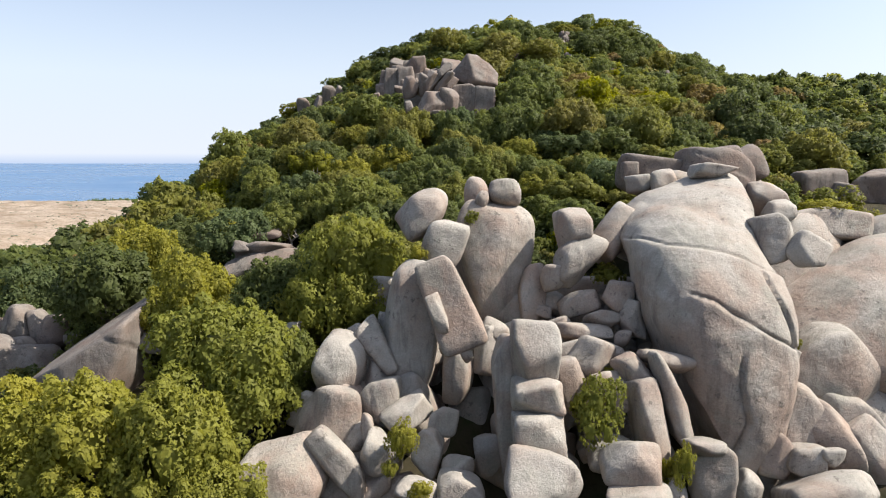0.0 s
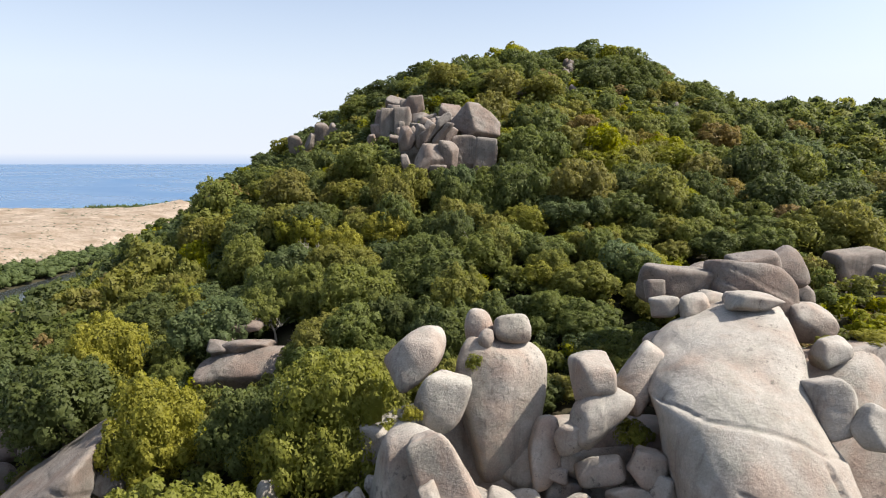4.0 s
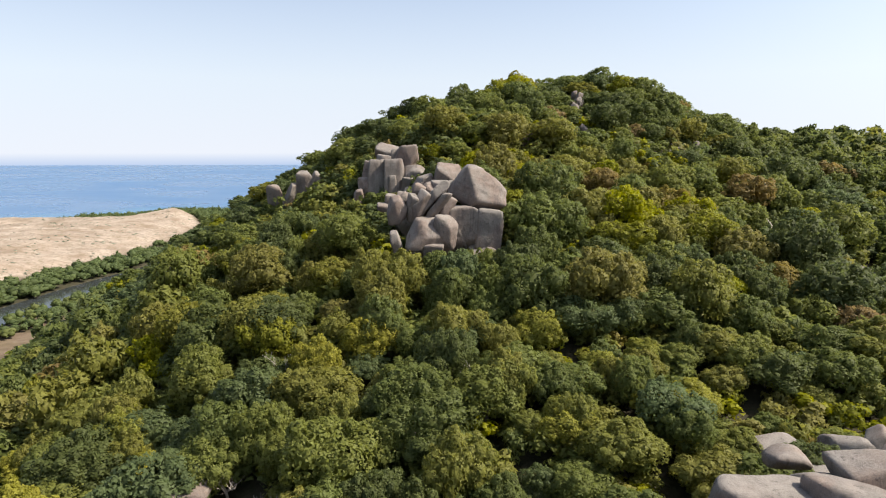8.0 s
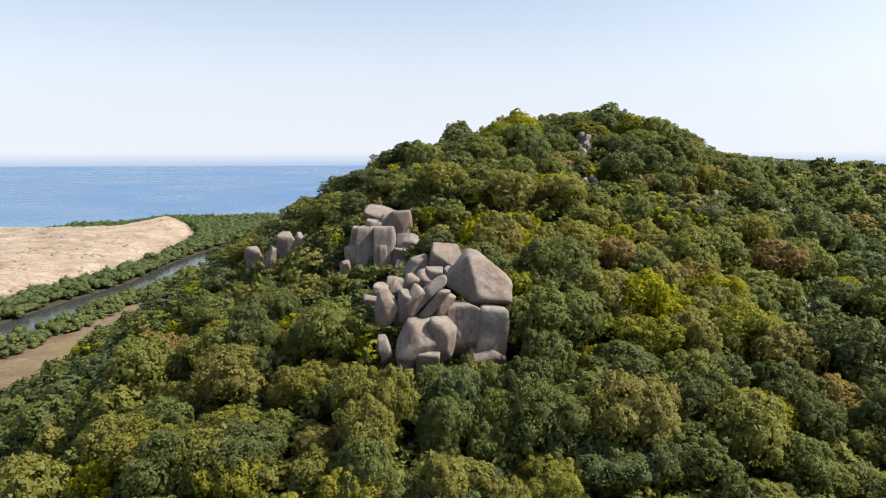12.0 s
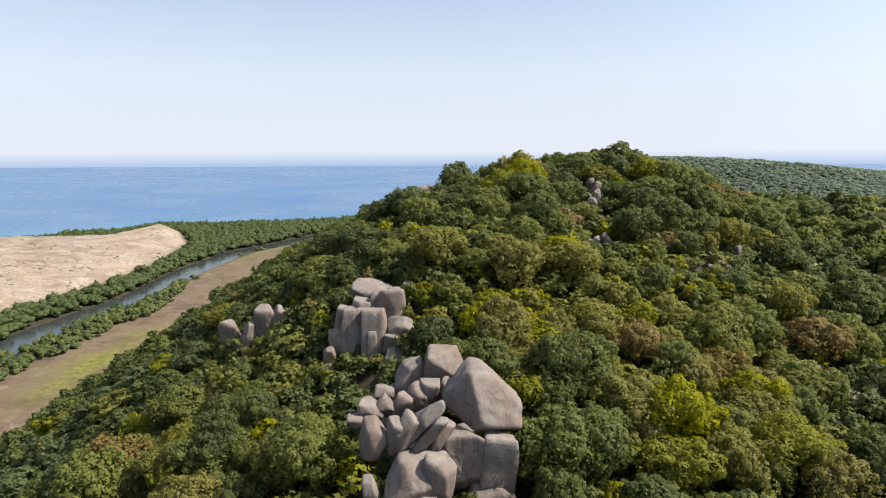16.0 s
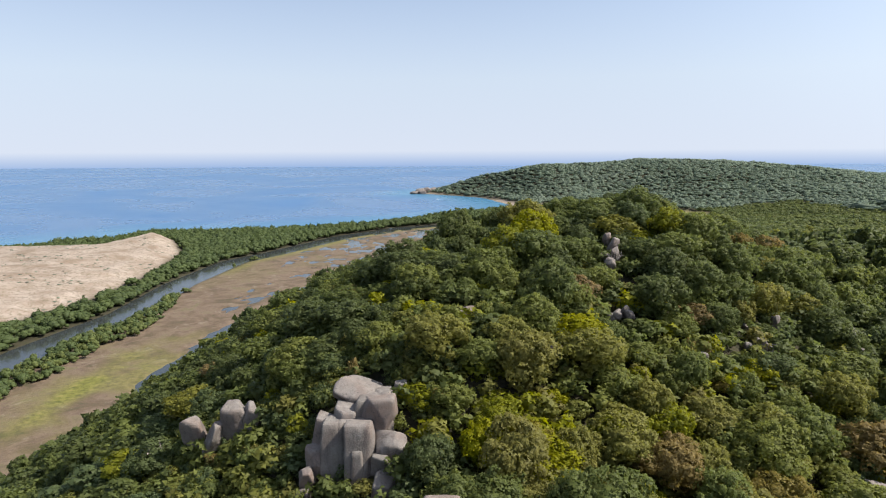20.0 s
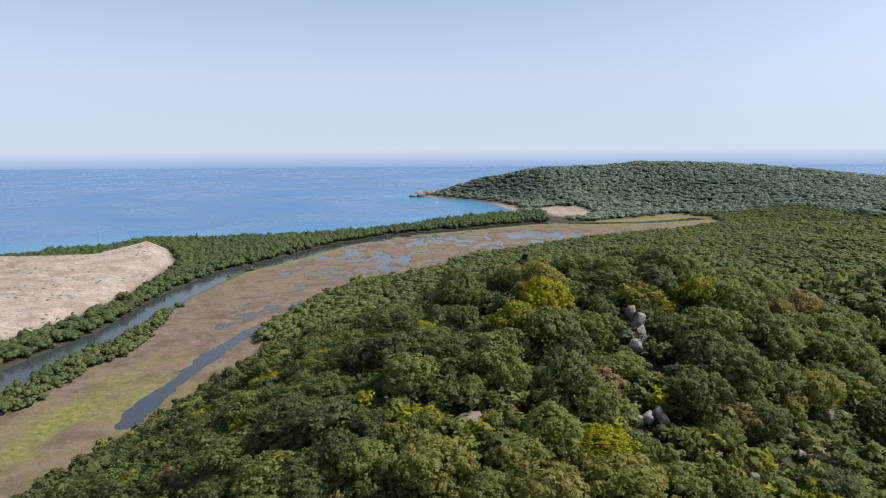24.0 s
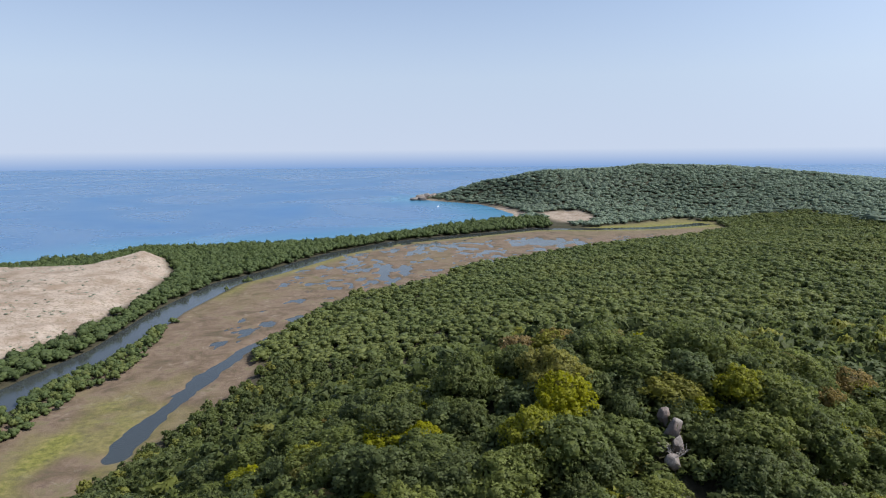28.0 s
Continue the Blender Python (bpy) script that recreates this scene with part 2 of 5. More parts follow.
def water(name, deep, shallow, wave, rough, chop):
    n = Nodes(name)
    pos = n.position()
    near = n.attribute("shallow").outputs["Fac"]
    slick = n.noise(0.0022, 6, 0.62, pos, 1.2)
    tone = n.mix(near, n.mix(n.step(slick, 0.45, 0.7), deep, tuple(min(1.0, 1.2 * v) for v in deep)), shallow)
    n.link(tone, n.bsdf.inputs["Base Color"])
    n.link(n.math("ADD", n.math("MULTIPLY", n.step(slick, 0.4, 0.68), 0.1), rough), n.bsdf.inputs["Roughness"])
    n.bsdf.inputs["IOR"].default_value = 1.33
    n.bump(n.noise(wave, 4, 0.65, pos), chop, 1.0)
    return n.mat


def plain(name, colour, roughness=0.5):
    n = Nodes(name)
    tone = n.mix(n.step(n.noise(2.0, 4), 0.3, 0.7), colour, tuple(0.8 * v for v in colour))
    n.link(tone, n.bsdf.inputs["Base Color"])
    n.bsdf.inputs["Roughness"].default_value = roughness
    return n.mat


# the second granite has more lichen and stains, and shade put into its colour
GRANITE, GRANITE_DARK, BARK, SOIL = granite("granite", 0.44, 0.03), granite("shaded_lichened_granite", 0.36, 0.14, 0.76), bark(), soil()
LEAF_OLIVE = foliage("olive_leaves", True, olive=True)
LEAF_CALM = foliage("valley_leaves", False, calm=True)
LEAF_YELLOW = foliage("yellow_leaves", True, False, True, 0.95)
LEAF_TREE, LEAF_HILL, LEAF_FAR = foliage("leaves", True), foliage("woodland_leaves", False), foliage("hazed_distant_leaves", False, True)
SEA = water("sea_water", (0.034, 0.1, 0.21), (0.035, 0.14, 0.235), 0.12, 0.25, 0.16)
RIVER = water("river_water", (0.035, 0.04, 0.04), (0.05, 0.05, 0.045), 0.8, 0.03, 0.06)
WHITE, DARK = plain("white_paint", (0.8, 0.8, 0.8)), plain("dark_glass", (0.05, 0.06, 0.07), 0.15)


# ---------------------------------------------------------------- mesh helpers
def mesh_of(name, verts, faces, material, smooth=False, turns=None, **attributes):
    """A mesh from arrays: verts (n, 3), faces (m, 4) or (m, 3); turns: a normal, attributes: one float for each vertex."""
    verts, faces = np.asarray(verts, np.float32), np.asarray(faces, np.int32)
    k = faces.shape[1]
    me = bpy.data.meshes.new(name)
    me.vertices.add(len(verts))
    me.vertices.foreach_set("co", verts.ravel())
    me.loops.add(faces.size)
    me.loops.foreach_set("vertex_index", faces.ravel())
    me.polygons.add(len(faces))
    me.polygons.foreach_set("loop_start", np.arange(0, faces.size, k, dtype=np.int32))
    me.polygons.foreach_set("use_smooth", np.full(len(faces), smooth))
    for key, values in attributes.items():
        values = np.asarray(values, np.float32)
        if values.ndim == 2:
            at = me.attributes.new(key, "FLOAT_COLOR", "POINT")
            at.data.foreach_set("color", values.ravel())
        else:
            at = me.attributes.new(key, "FLOAT", "POINT")
            at.data.foreach_set("value", values)
    me.materials.append(material)
    me.update(calc_edges=True)
    me.validate()
    if turns is not None:
        at = me.attributes.new("custom_normal", "FLOAT_VECTOR", "POINT")
        at.data.foreach_set("vector", np.asarray(turns, np.float32).ravel())
    return me


def part(name, mesh, parent, label=""):
    ob = new(name, mesh)
    ob.parent = parent
    return tagged(ob, label=label)


def cube_sphere(n):
    """Unit directions and quads of a sphere made of six n by n faces, with no doubled vertices."""
    seen, verts, quads = {}, [], []
    for axis in range(3):
        for sign in (-1, 1):
            ids = np.zeros((n + 1, n + 1), int)
            for i in range(n + 1):
                for j in range(n + 1):
                    p = [0, 0, 0]
                    p[axis], p[(axis + 1) % 3], p[(axis + 2) % 3] = sign * n, 2 * i - n, 2 * j - n
                    key = tuple(p)
                    if key not in seen:
                        seen[key] = len(verts)
                        v = np.tan(np.array(p) / n * (math.pi / 4))
                        verts.append(v / np.linalg.norm(v))
                    ids[i, j] = seen[key]
            for i in range(n):
                for j in range(n):
                    q = [ids[i, j], ids[i + 1, j], ids[i + 1, j + 1], ids[i, j + 1]]
                    quads.append(q if sign > 0 else q[::-1])
    return np.array(verts), np.array(quads)


SPHERES = {n: cube_sphere(n) for n in (1, 2, 7, 8, 9, 15, 24, 38)}


def wobble(p, seed, octaves=1):
    """A smooth random field of about -1 to 1 over points (n, 3), with waves about 6 units long."""
    rng = np.random.default_rng(seed)
    out = np.zeros(len(p))
    for o in range(octaves):
        k = rng.normal(0, 1.0, (7, 3)) * 2.0**o
        out += np.sin(p @ k.T + rng.uniform(0, 6.3, 7)).sum(1) / 4.0 / 1.8**o
    return out


def value_noise(x, y, seed):
    """Smooth lattice noise, 0 to 1, with cells one unit wide."""
    table = np.random.default_rng(seed).random((256, 256))
    i, j = np.floor(x).astype(int), np.floor(y).astype(int)
    u, v = x - i, y - j
    u, v = u * u * (3 - 2 * u), v * v * (3 - 2 * v)
    a, b = table[i % 256, j % 256], table[(i + 1) % 256, j % 256]
    c, d = table[i % 256, (j + 1) % 256], table[(i + 1) % 256, (j + 1) % 256]
    return (a * (1 - u) + b * u) * (1 - v) + (c * (1 - u) + d * u) * v


def fractal(x, y, size, seed, octaves=4):
    total, weight = 0, 0
    for o in range(octaves):
        total = total + value_noise(x / size * 2**o, y / size * 2**o, seed + o) / 1.7**o
        weight += 1 / 1.7**o
    return total / weight


def along(x, y, line):
    """The distance of points from a polyline of (x, y)."""
    best = np.full(np.shape(x), 1e9)
    for (ax, ay), (bx, by) in zip(line, line[1:]):
        dx, dy = bx - ax, by - ay
        t = np.clip(((x - ax) * dx + (y - ay) * dy) / (dx * dx + dy * dy), 0, 1)
        best = np.minimum(best, np.hypot(x - ax - t * dx, y - ay - t * dy))
    return best


def inside(x, y, ring):
    """Which points lie in a closed ring of (x, y)."""
    hit = np.zeros(np.shape(x), bool)
    for (ax, ay), (bx, by) in zip(ring, ring[1:] + ring[:1]):
        crosses = (ay > y) != (by > y)
        at = ax + (y - ay) / ((by - ay) or 1e-9) * (bx - ax)
        hit ^= crosses & (x < at)
    return hit


def signed(x, y, ring):
    """The distance from a ring's outline, positive inside."""
    return np.where(inside(x, y, ring), 1, -1) * along(x, y, ring + ring[:1])


def smooth(v, lo, hi):
    t = np.clip((v - lo) / (hi - lo), 0, 1)
    return t * t * (3 - 2 * t)


# ---------------------------------------------------------------- the lie of the land
# The shore of the sea, from the beach beside the dune round the bay and the headland.
SHORE = [(-3000, -900), (-1500, 100), (-800, 560), (-475, 765), (-400, 800), (-375, 872), (-280, 882), (-207, 900), (-106, 950), (28, 1075), (100, 1150), (140, 1215), (146, 1277), (125, 1400), (103, 1507), (41, 1579), (-49, 1680),
         (-20, 1760), (120, 1900), (500, 2100), (1100, 2150), (1700, 2050), (2600, 1900), (4800, 1500), (4800, -2500), (-3000, -2500)]
RIVERLINE = [(-420, -200), (-300, 60), (-235, 220), (-216, 320), (-212, 380), (-205, 423), (-199, 457), (-203, 550), (-193, 655), (-166, 706), (-115, 829), (-52, 914), (60, 985), (150, 1045), (249, 1040), (332, 1046), (430, 1091)]
INLET = [(-98, 492), (-113, 463), (-118, 440), (-124, 410), (-125, 382), (-128, 345), (-127, 318)]
# The flat of the marsh, between the river and the foot of the hill.
MARSH = [(-300, -100), (-200, 250), (-188, 380), (-185, 440), (-190, 550), (-175, 660), (-150, 712), (-105, 818), (-45, 905), (70, 975), (150, 1030), (250, 1060), (330, 1100), (418, 1165), (455, 1110), (441, 1014), (330, 926), (208, 869),
         (123, 793), (35, 725), (5, 666), (-34, 618), (-71, 597), (-94, 524), (-104, 469), (-113, 446), (-98, 424), (-96, 389), (-112, 340), (-118, 300), (-135, 230), (-150, 100), (-180, -50)]
DUNE = [(-1400, 60), (-760, 480), (-475, 690), (-400, 690), (-345, 700), (-312, 762), (-285, 745), (-253, 680), (-237, 590), (-233, 510), (-236, 455), (-246, 425), (-262, 340), (-300, 200), (-420, 0), (-700, -200)]
# Heights of the hill on a lattice of 50 m, from x = -150 and y = -50.
HILL = np.array([
    [9, 19, 25, 28, 33, 37, 41, 43, 44, 44],
    [2, 18, 30, 37, 43, 47, 48, 48, 49, 50],
    [1, 17, 39, 55, 56, 56, 55, 53, 53, 54],
    [1, 19, 51, 73, 60, 62, 63, 60, 58, 57],
    [1, 21, 63, 93, 86, 77, 74, 70, 64, 59],
    [1, 19, 57, 82, 86, 82, 81, 76, 68, 62],
    [2, 10, 30, 52, 60, 65, 71, 70, 65, 60],
    [2, 4, 16, 34, 41, 45, 50, 53, 53, 52],
    [1, 1, 8, 21, 28, 27, 29, 31, 35, 38]], float)


def spline(u):
    i = np.floor(u).astype(int)
    f = u - i
    return i, ((1 - f) ** 3 / 6, (3 * f**3 - 6 * f**2 + 4) / 6, (-3 * f**3 + 3 * f**2 + 3 * f + 1) / 6, f**3 / 6)


def hill(x, y):
    (i, wx), (j, wy) = spline(np.clip((x + 150) / 50, 0, 9)), spline(np.clip((y + 50) / 50, 0, 8))
    out = 0
    for a in range(4):
        for b in range(4):
            out = out + wx[a] * wy[b] * HILL[np.clip(j - 1 + b, 0, 8), np.clip(i - 1 + a, 0, 9)]
    return out


def bump_at(x, y, cx, cy, sx, sy):
    return np.exp(-(((x - cx) / sx) ** 2 + ((y - cy) / sy) ** 2))


def land(x, y):
    """Height of the ground, and its cover: sand, marsh and reed."""
    x, y = np.asarray(x, float), np.asarray(y, float)
    shore, marsh, dune = signed(x, y, SHORE), signed(x, y, MARSH), signed(x, y, DUNE)
    river, inlet = along(x, y, RIVERLINE), along(x, y, INLET)
    rough = fractal(x, y, 60.0, 3)
    # the low wooded country behind the marsh, and the headland across the bay
    low = 2.0 + smooth(-marsh, 0, 320) * 20 * smooth(x, -150, 60)
    low = low + 52 * bump_at(x, y, 540, 1640, 310, 250) + 22 * bump_at(x, y, 230, 1600, 140, 150) + 26 * bump_at(x, y, 900, 1500, 320, 300) + 7 * bump_at(x, y, 70, 1640, 70, 50)
    low = 2 + (low - 2) * np.where(y > 1150, smooth(shore, 0, 150), 1.0)
    low = low + 10 * (rough - 0.5) * smooth(-marsh, 10, 120) * smooth(x, -60, 60)
    w = smooth(x, -150, -100) * (1 - smooth(x, 240, 300)) * smooth(y, -50, 0) * (1 - smooth(y, 280, 350))
    z = low * (1 - w) + hill(x, y) * w + 3.0 * (fractal(x, y, 22.0, 9) - 0.5) * w
    z = z + 5.0 * bump_at(x, y, 34, 160, 22, 24) + 1.9 * bump_at(x, y, 26, 169, 24, 13) - 2.0 * bump_at(x, y, 54, 146, 12, 14) + 1.5 * bump_at(x, y, -3, 141, 12, 12) + 1.0 * bump_at(x, y, 13, 147, 8, 10) + 1.5 * bump_at(x, y, 47, 160, 9, 10) + 1.0 * bump_at(x, y, -12, 155, 20, 20) + 4.5 * bump_at(x, y, 2, 123, 16, 12) + 2.0 * bump_at(x, y, -20, 130, 14, 12) - 4 * bump_at(x, y, 76, 160, 26, 45) + 1.0 * bump_at(x, y, 6, 42, 15, 7) - 8.0 * bump_at(x, y, 8, 32, 13, 6) - 3.0 * bump_at(x, y, 62, 108, 30, 20)
    # behind the camera and to the far right the hill runs on
    back = smooth(x, 0, 300) * (1 - smooth(y, 300, 420))
    z = np.maximum(z, back * 48)
    # dune
    sand = smooth(dune, -3, 6)
    ridge = 7 + 6 * smooth(-x, 235, 330) + 8 * bump_at(x, y, -300, 745, 50, 50)
    z = np.where(dune > -30, np.maximum(z, 2 + ridge * smooth(dune, -22, 30) + (4 * (fractal(x, y, 45.0, 31) - 0.5) + 3.0 * (fractal(x, y, 14.0, 37) - 0.5)) * sand), z)
    beach = (1 - smooth(shore, 14, 30)) * (shore > -60)
    cove = beach * np.clip(bump_at(x, y, 150, 1290, 60, 120) * 1.6 + bump_at(x, y, -480, 760, 260, 140) * 1.5 + 0.15, 0, 1)
    spit = smooth(bump_at(x, y, 228, 1178, 62, 95), 0.4, 0.75)
    rocky = beach * bump_at(x, y, -20, 1690, 90, 90)
    sand = np.clip(np.maximum.reduce([sand, cove, spit * 0.95, rocky * 0.8]), 0, 1)
    # marsh: a flat just over the water, with pools
    flat = smooth(marsh, -4, 5)
    pools = 0.36 * fractal(x, y, 70.0, 57, 3) + 0.64 * fractal(x, 0.6 * y, 10.0, 66, 4) + 0.07 * bump_at(x, y, 25, 690, 75, 95) + 0.14 * bump_at(x, y, 190, 900, 90, 34) + 0.02 * bump_at(x, y, -105, 520, 40, 90) - 0.2 * smooth(-x, 128, 160) - 0.2 * smooth(y, 930, 1000) - 0.1 * (1 - smooth(y, 420, 470)) - 0.09 * (1 - smooth(inlet, 9, 24))
    level = 0.55 - 2.0 * smooth(pools, 0.55, 0.61)
    level = np.where(inlet < 13, np.minimum(level, 0.22 * (inlet - 4.8 - 9.0 * (fractal(x, y, 16.0, 12) - 0.5))), level)
    z = z * (1 - flat) + level * flat
    reed = flat * np.clip(smooth(fractal(x, y, 55.0, 77), 0.48, 0.62) * (0.12 + 0.5 * bump_at(x, y, -145, 330, 30, 80)) + 0.7 * bump_at(x, y, -157, 325, 6, 50) + 0.75 * (1 - smooth(river, 14, 34)) * smooth(y, 560, 640) + 0.6 * smooth(y, 1000, 1060), 0, 1)
    # river bed and sea bed
    z = np.where(river < 34, np.minimum(z, -2.4 + 2.9 * smooth(river, 6, 15) + 6 * smooth(river, 15, 40)), z)
    sea = smooth(shore, -2, 26)
    z = np.where(shore < 26, z * sea - 0.05 * np.clip(-shore, 0, 200) - 0.2 * (1 - sea), z)
    return z, sand, flat, reed


def ground_z(x, y):
    return land(np.atleast_1d(x), np.atleast_1d(y))[0]


def lines(*spans):
    out = []
    for lo, hi, step in spans:
        out += list(np.arange(lo, hi, step))
    return np.array(out + [spans[-1][1]], float)


gx = lines((-3000, -900, 200), (-900, -480, 14), (-480, -260, 4), (-260, -60, 2), (-60, 80, 2), (80, 300, 4), (300, 700, 14), (700, 1500, 40), (1500, 4800, 220))
gy = lines((-2500, -400, 150), (-400, -60, 14), (-60, 200, 2.2), (200, 330, 4), (330, 780, 2.4), (780, 1100, 4), (1100, 1800, 14), (1800, 2300, 40))
X, Y = np.meshgrid(gx, gy)
Z, SAND, FLAT, REED = land(X.ravel(), Y.ravel())
grid = np.arange(X.size).reshape(X.shape)
quads = np.stack([grid[:-1, :-1], grid[:-1, 1:], grid[1:, 1:], grid[1:, :-1]], -1).reshape(-1, 4)
cover = np.stack([SAND, FLAT, REED, np.ones_like(SAND)], 1)
ground = new("ground", mesh_of("ground", np.stack([X.ravel(), Y.ravel(), Z], 1), quads, SOIL, True, cover=cover))
tagged(ground, "wooded hill, pale sand dune and brown marsh flat beside the sea", "ground", kind="structure")

# the sea, to the horizon, with paler shallows
sx = lines((-4700, -900, 380), (-900, 400, 26), (400, 4700, 430))
sy = lines((-900, 400, 260), (400, 2000, 26), (2000, 4900, 290))
X, Y = np.meshgrid(sx, sy)
grid = np.arange(X.size).reshape(X.shape)
quads = np.stack([grid[:-1, :-1], grid[:-1, 1:], grid[1:, 1:], grid[1:, :-1]], -1).reshape(-1, 4)
off = -signed(X.ravel(), Y.ravel(), SHORE)
sea = new("water_sea", mesh_of("sea", np.stack([X.ravel(), Y.ravel(), 0 * X.ravel()], 1), quads, SEA, True, shallow=1 - smooth(off, 10, 170)))
tagged(sea, "calm blue sea with turquoise shallows along the shore", "sea", kind="structure")

rx, ry = lines((-460, 520, 20)), lines((-260, 1180, 20))
X, Y = np.meshgrid(rx, ry)
grid = np.arange(X.size).reshape(X.shape)
quads = np.stack([grid[:-1, :-1], grid[:-1, 1:], grid[1:, 1:], grid[1:, :-1]], -1).reshape(-1, 4)
keep = (signed(X.ravel(), Y.ravel(), SHORE) > 30)[quads].all(1)
river = new("water_river", mesh_of("river", np.stack([X.ravel(), Y.ravel(), 0 * X.ravel() + 0.1], 1), quads[keep], RIVER, True, shallow=np.zeros(X.size)))
tagged(river, "still dark river and shallow pools in the marsh", "river", kind="structure")


# ---------------------------------------------------------------- granite
TAKEN = []  # x, y and radius of every boulder, where no tree stands
TOR_ROCK = "brown-grey lichened granite rock of the tor on the wooded hillside"
PLAIN_ROCK = "weathered pinkish-grey granite boulder of the rocky outcrop"


def boulder(x, y, z, a, b, c, lean=0.0, box=2.4, label=PLAIN_ROCK, group="granite boulders", yaw=0.0, taper=0.0, back=None, joints=(), cracks=None, facets=None, planes=()):
    """A boulder with half sizes a (across), b (deep) and c (high), leaning to its left by some degrees, and with its top set back.
    box: 2.2 is an egg, 3.4 a block with worn edges. joints: planes (x, y, z, offset) in its own half sizes, along which it is split."""
    seed = len(TAKEN) + 100
    rng = np.random.default_rng(seed)
    a, b, c = 1.08 * a, 1.08 * b, 1.08 * c
    box = max(box, 2.6) if a * b * c < 3.0 and box > 2.2 else box
    half, size = np.array((a, b, c)), (a * b * c) ** (1 / 3)
    d, quads = SPHERES[38 if size > 3.6 else 24 if size > 1.9 else 15 if size > 0.9 else 9 if size > 0.45 else 7]
    tor = 86 < y < 126
    box = max(box, 2.85) if tor else box
    hard = min(1.0, max(0.0, (box - 2.2) / 1.0))
    # a rounded polytope: the axis planes and some more, with edges worn round
    n = rng.normal(0, 1, (facets if facets is not None else 15 if hard < 0.35 else 10, 3))
    n /= np.linalg.norm(n, axis=1)[:, None]
    h = rng.uniform(0.84, 1.06, len(n)) if hard < 0.35 else rng.uniform(0.78, 1.08, len(n))
    n = np.concatenate([n, np.eye(3), -np.eye(3)])
    h = np.concatenate([h, np.full(6, 1.06 - 0.06 * hard)])
    for *way, at in planes:
        n, h = np.concatenate([n, [np.array(way) / np.linalg.norm(way)]]), np.append(h, at)
    sharp = 7 + 12 * hard + (9 if tor else 0)
    p = d * ((np.maximum(0, d @ n.T / h) ** sharp).sum(1) ** (-1 / sharp))[:, None]
    p[:, :2] *= (1 + taper * p[:, 2])[:, None]
    p[:, :2] += rng.uniform(-0.1, 0.1, 2) * p[:, 2:] * p[:, 2:]
    p = (p - (p.max(0) + p.min(0)) / 2) / ((p.max(0) - p.min(0)) / 2) * half
    q = p / size
    ridged = 1 - 2 * np.abs(wobble(q * 1.2, seed + 4))
    p = p + d * (size * (0.03 * wobble(q * 0.9, seed) + 0.016 * ridged + 0.02 * wobble(q * 2.6, seed + 1) + (0.02 if tor else 0.012) * wobble(q * 6.0, seed + 2) + (0.009 if tor else 0.006) * wobble(q * 13, seed + 3)))[:, None]
    splits = [(np.array(j[:3], float), j[3]) for j in joints]
    for k in range((2 if size > 1.3 else 1) if cracks is None else cracks):
        splits.append((rng.normal(0, 1, 3) * (1.0, 0.4, 1.0), rng.uniform(-0.5, 0.5)))
    for k, (way, at) in enumerate(splits):
        way = way / np.linalg.norm(way)
        s = (p / half) @ way - at + 0.07 * wobble(q * 1.4, seed + 7 + k) + 0.015 * wobble(q * 6, seed + 17 + k)
        reach = 1.0 if k < len(joints) else smooth(wobble(q * 0.8, seed + 30 + k), -0.4, 0.2)
        p = p - d * (reach * (0.05 * np.exp(-((s / 0.022) ** 2)) + (0.042 if k < len(joints) else 0.03) * smooth(s, -0.012, 0.02)) * size)[:, None]
    # tor, ridge and left slope take the granite with shade in its colour
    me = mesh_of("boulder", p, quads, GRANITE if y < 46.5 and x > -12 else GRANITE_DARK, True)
    ob = new("boulder", me)
    if back is None:
        back = rng.uniform(6, 26) if y < 60 else rng.uniform(-22, -6)
    ob.matrix_world = pose(x, y, z, -back, -lean, yaw)
    TAKEN.append((x, y, z, max(a, b)))
    if y > 60 and label == PLAIN_ROCK:
        label, group = TOR_ROCK, "rocks of the tor"
    return tagged(ob, label, "boulder", group)


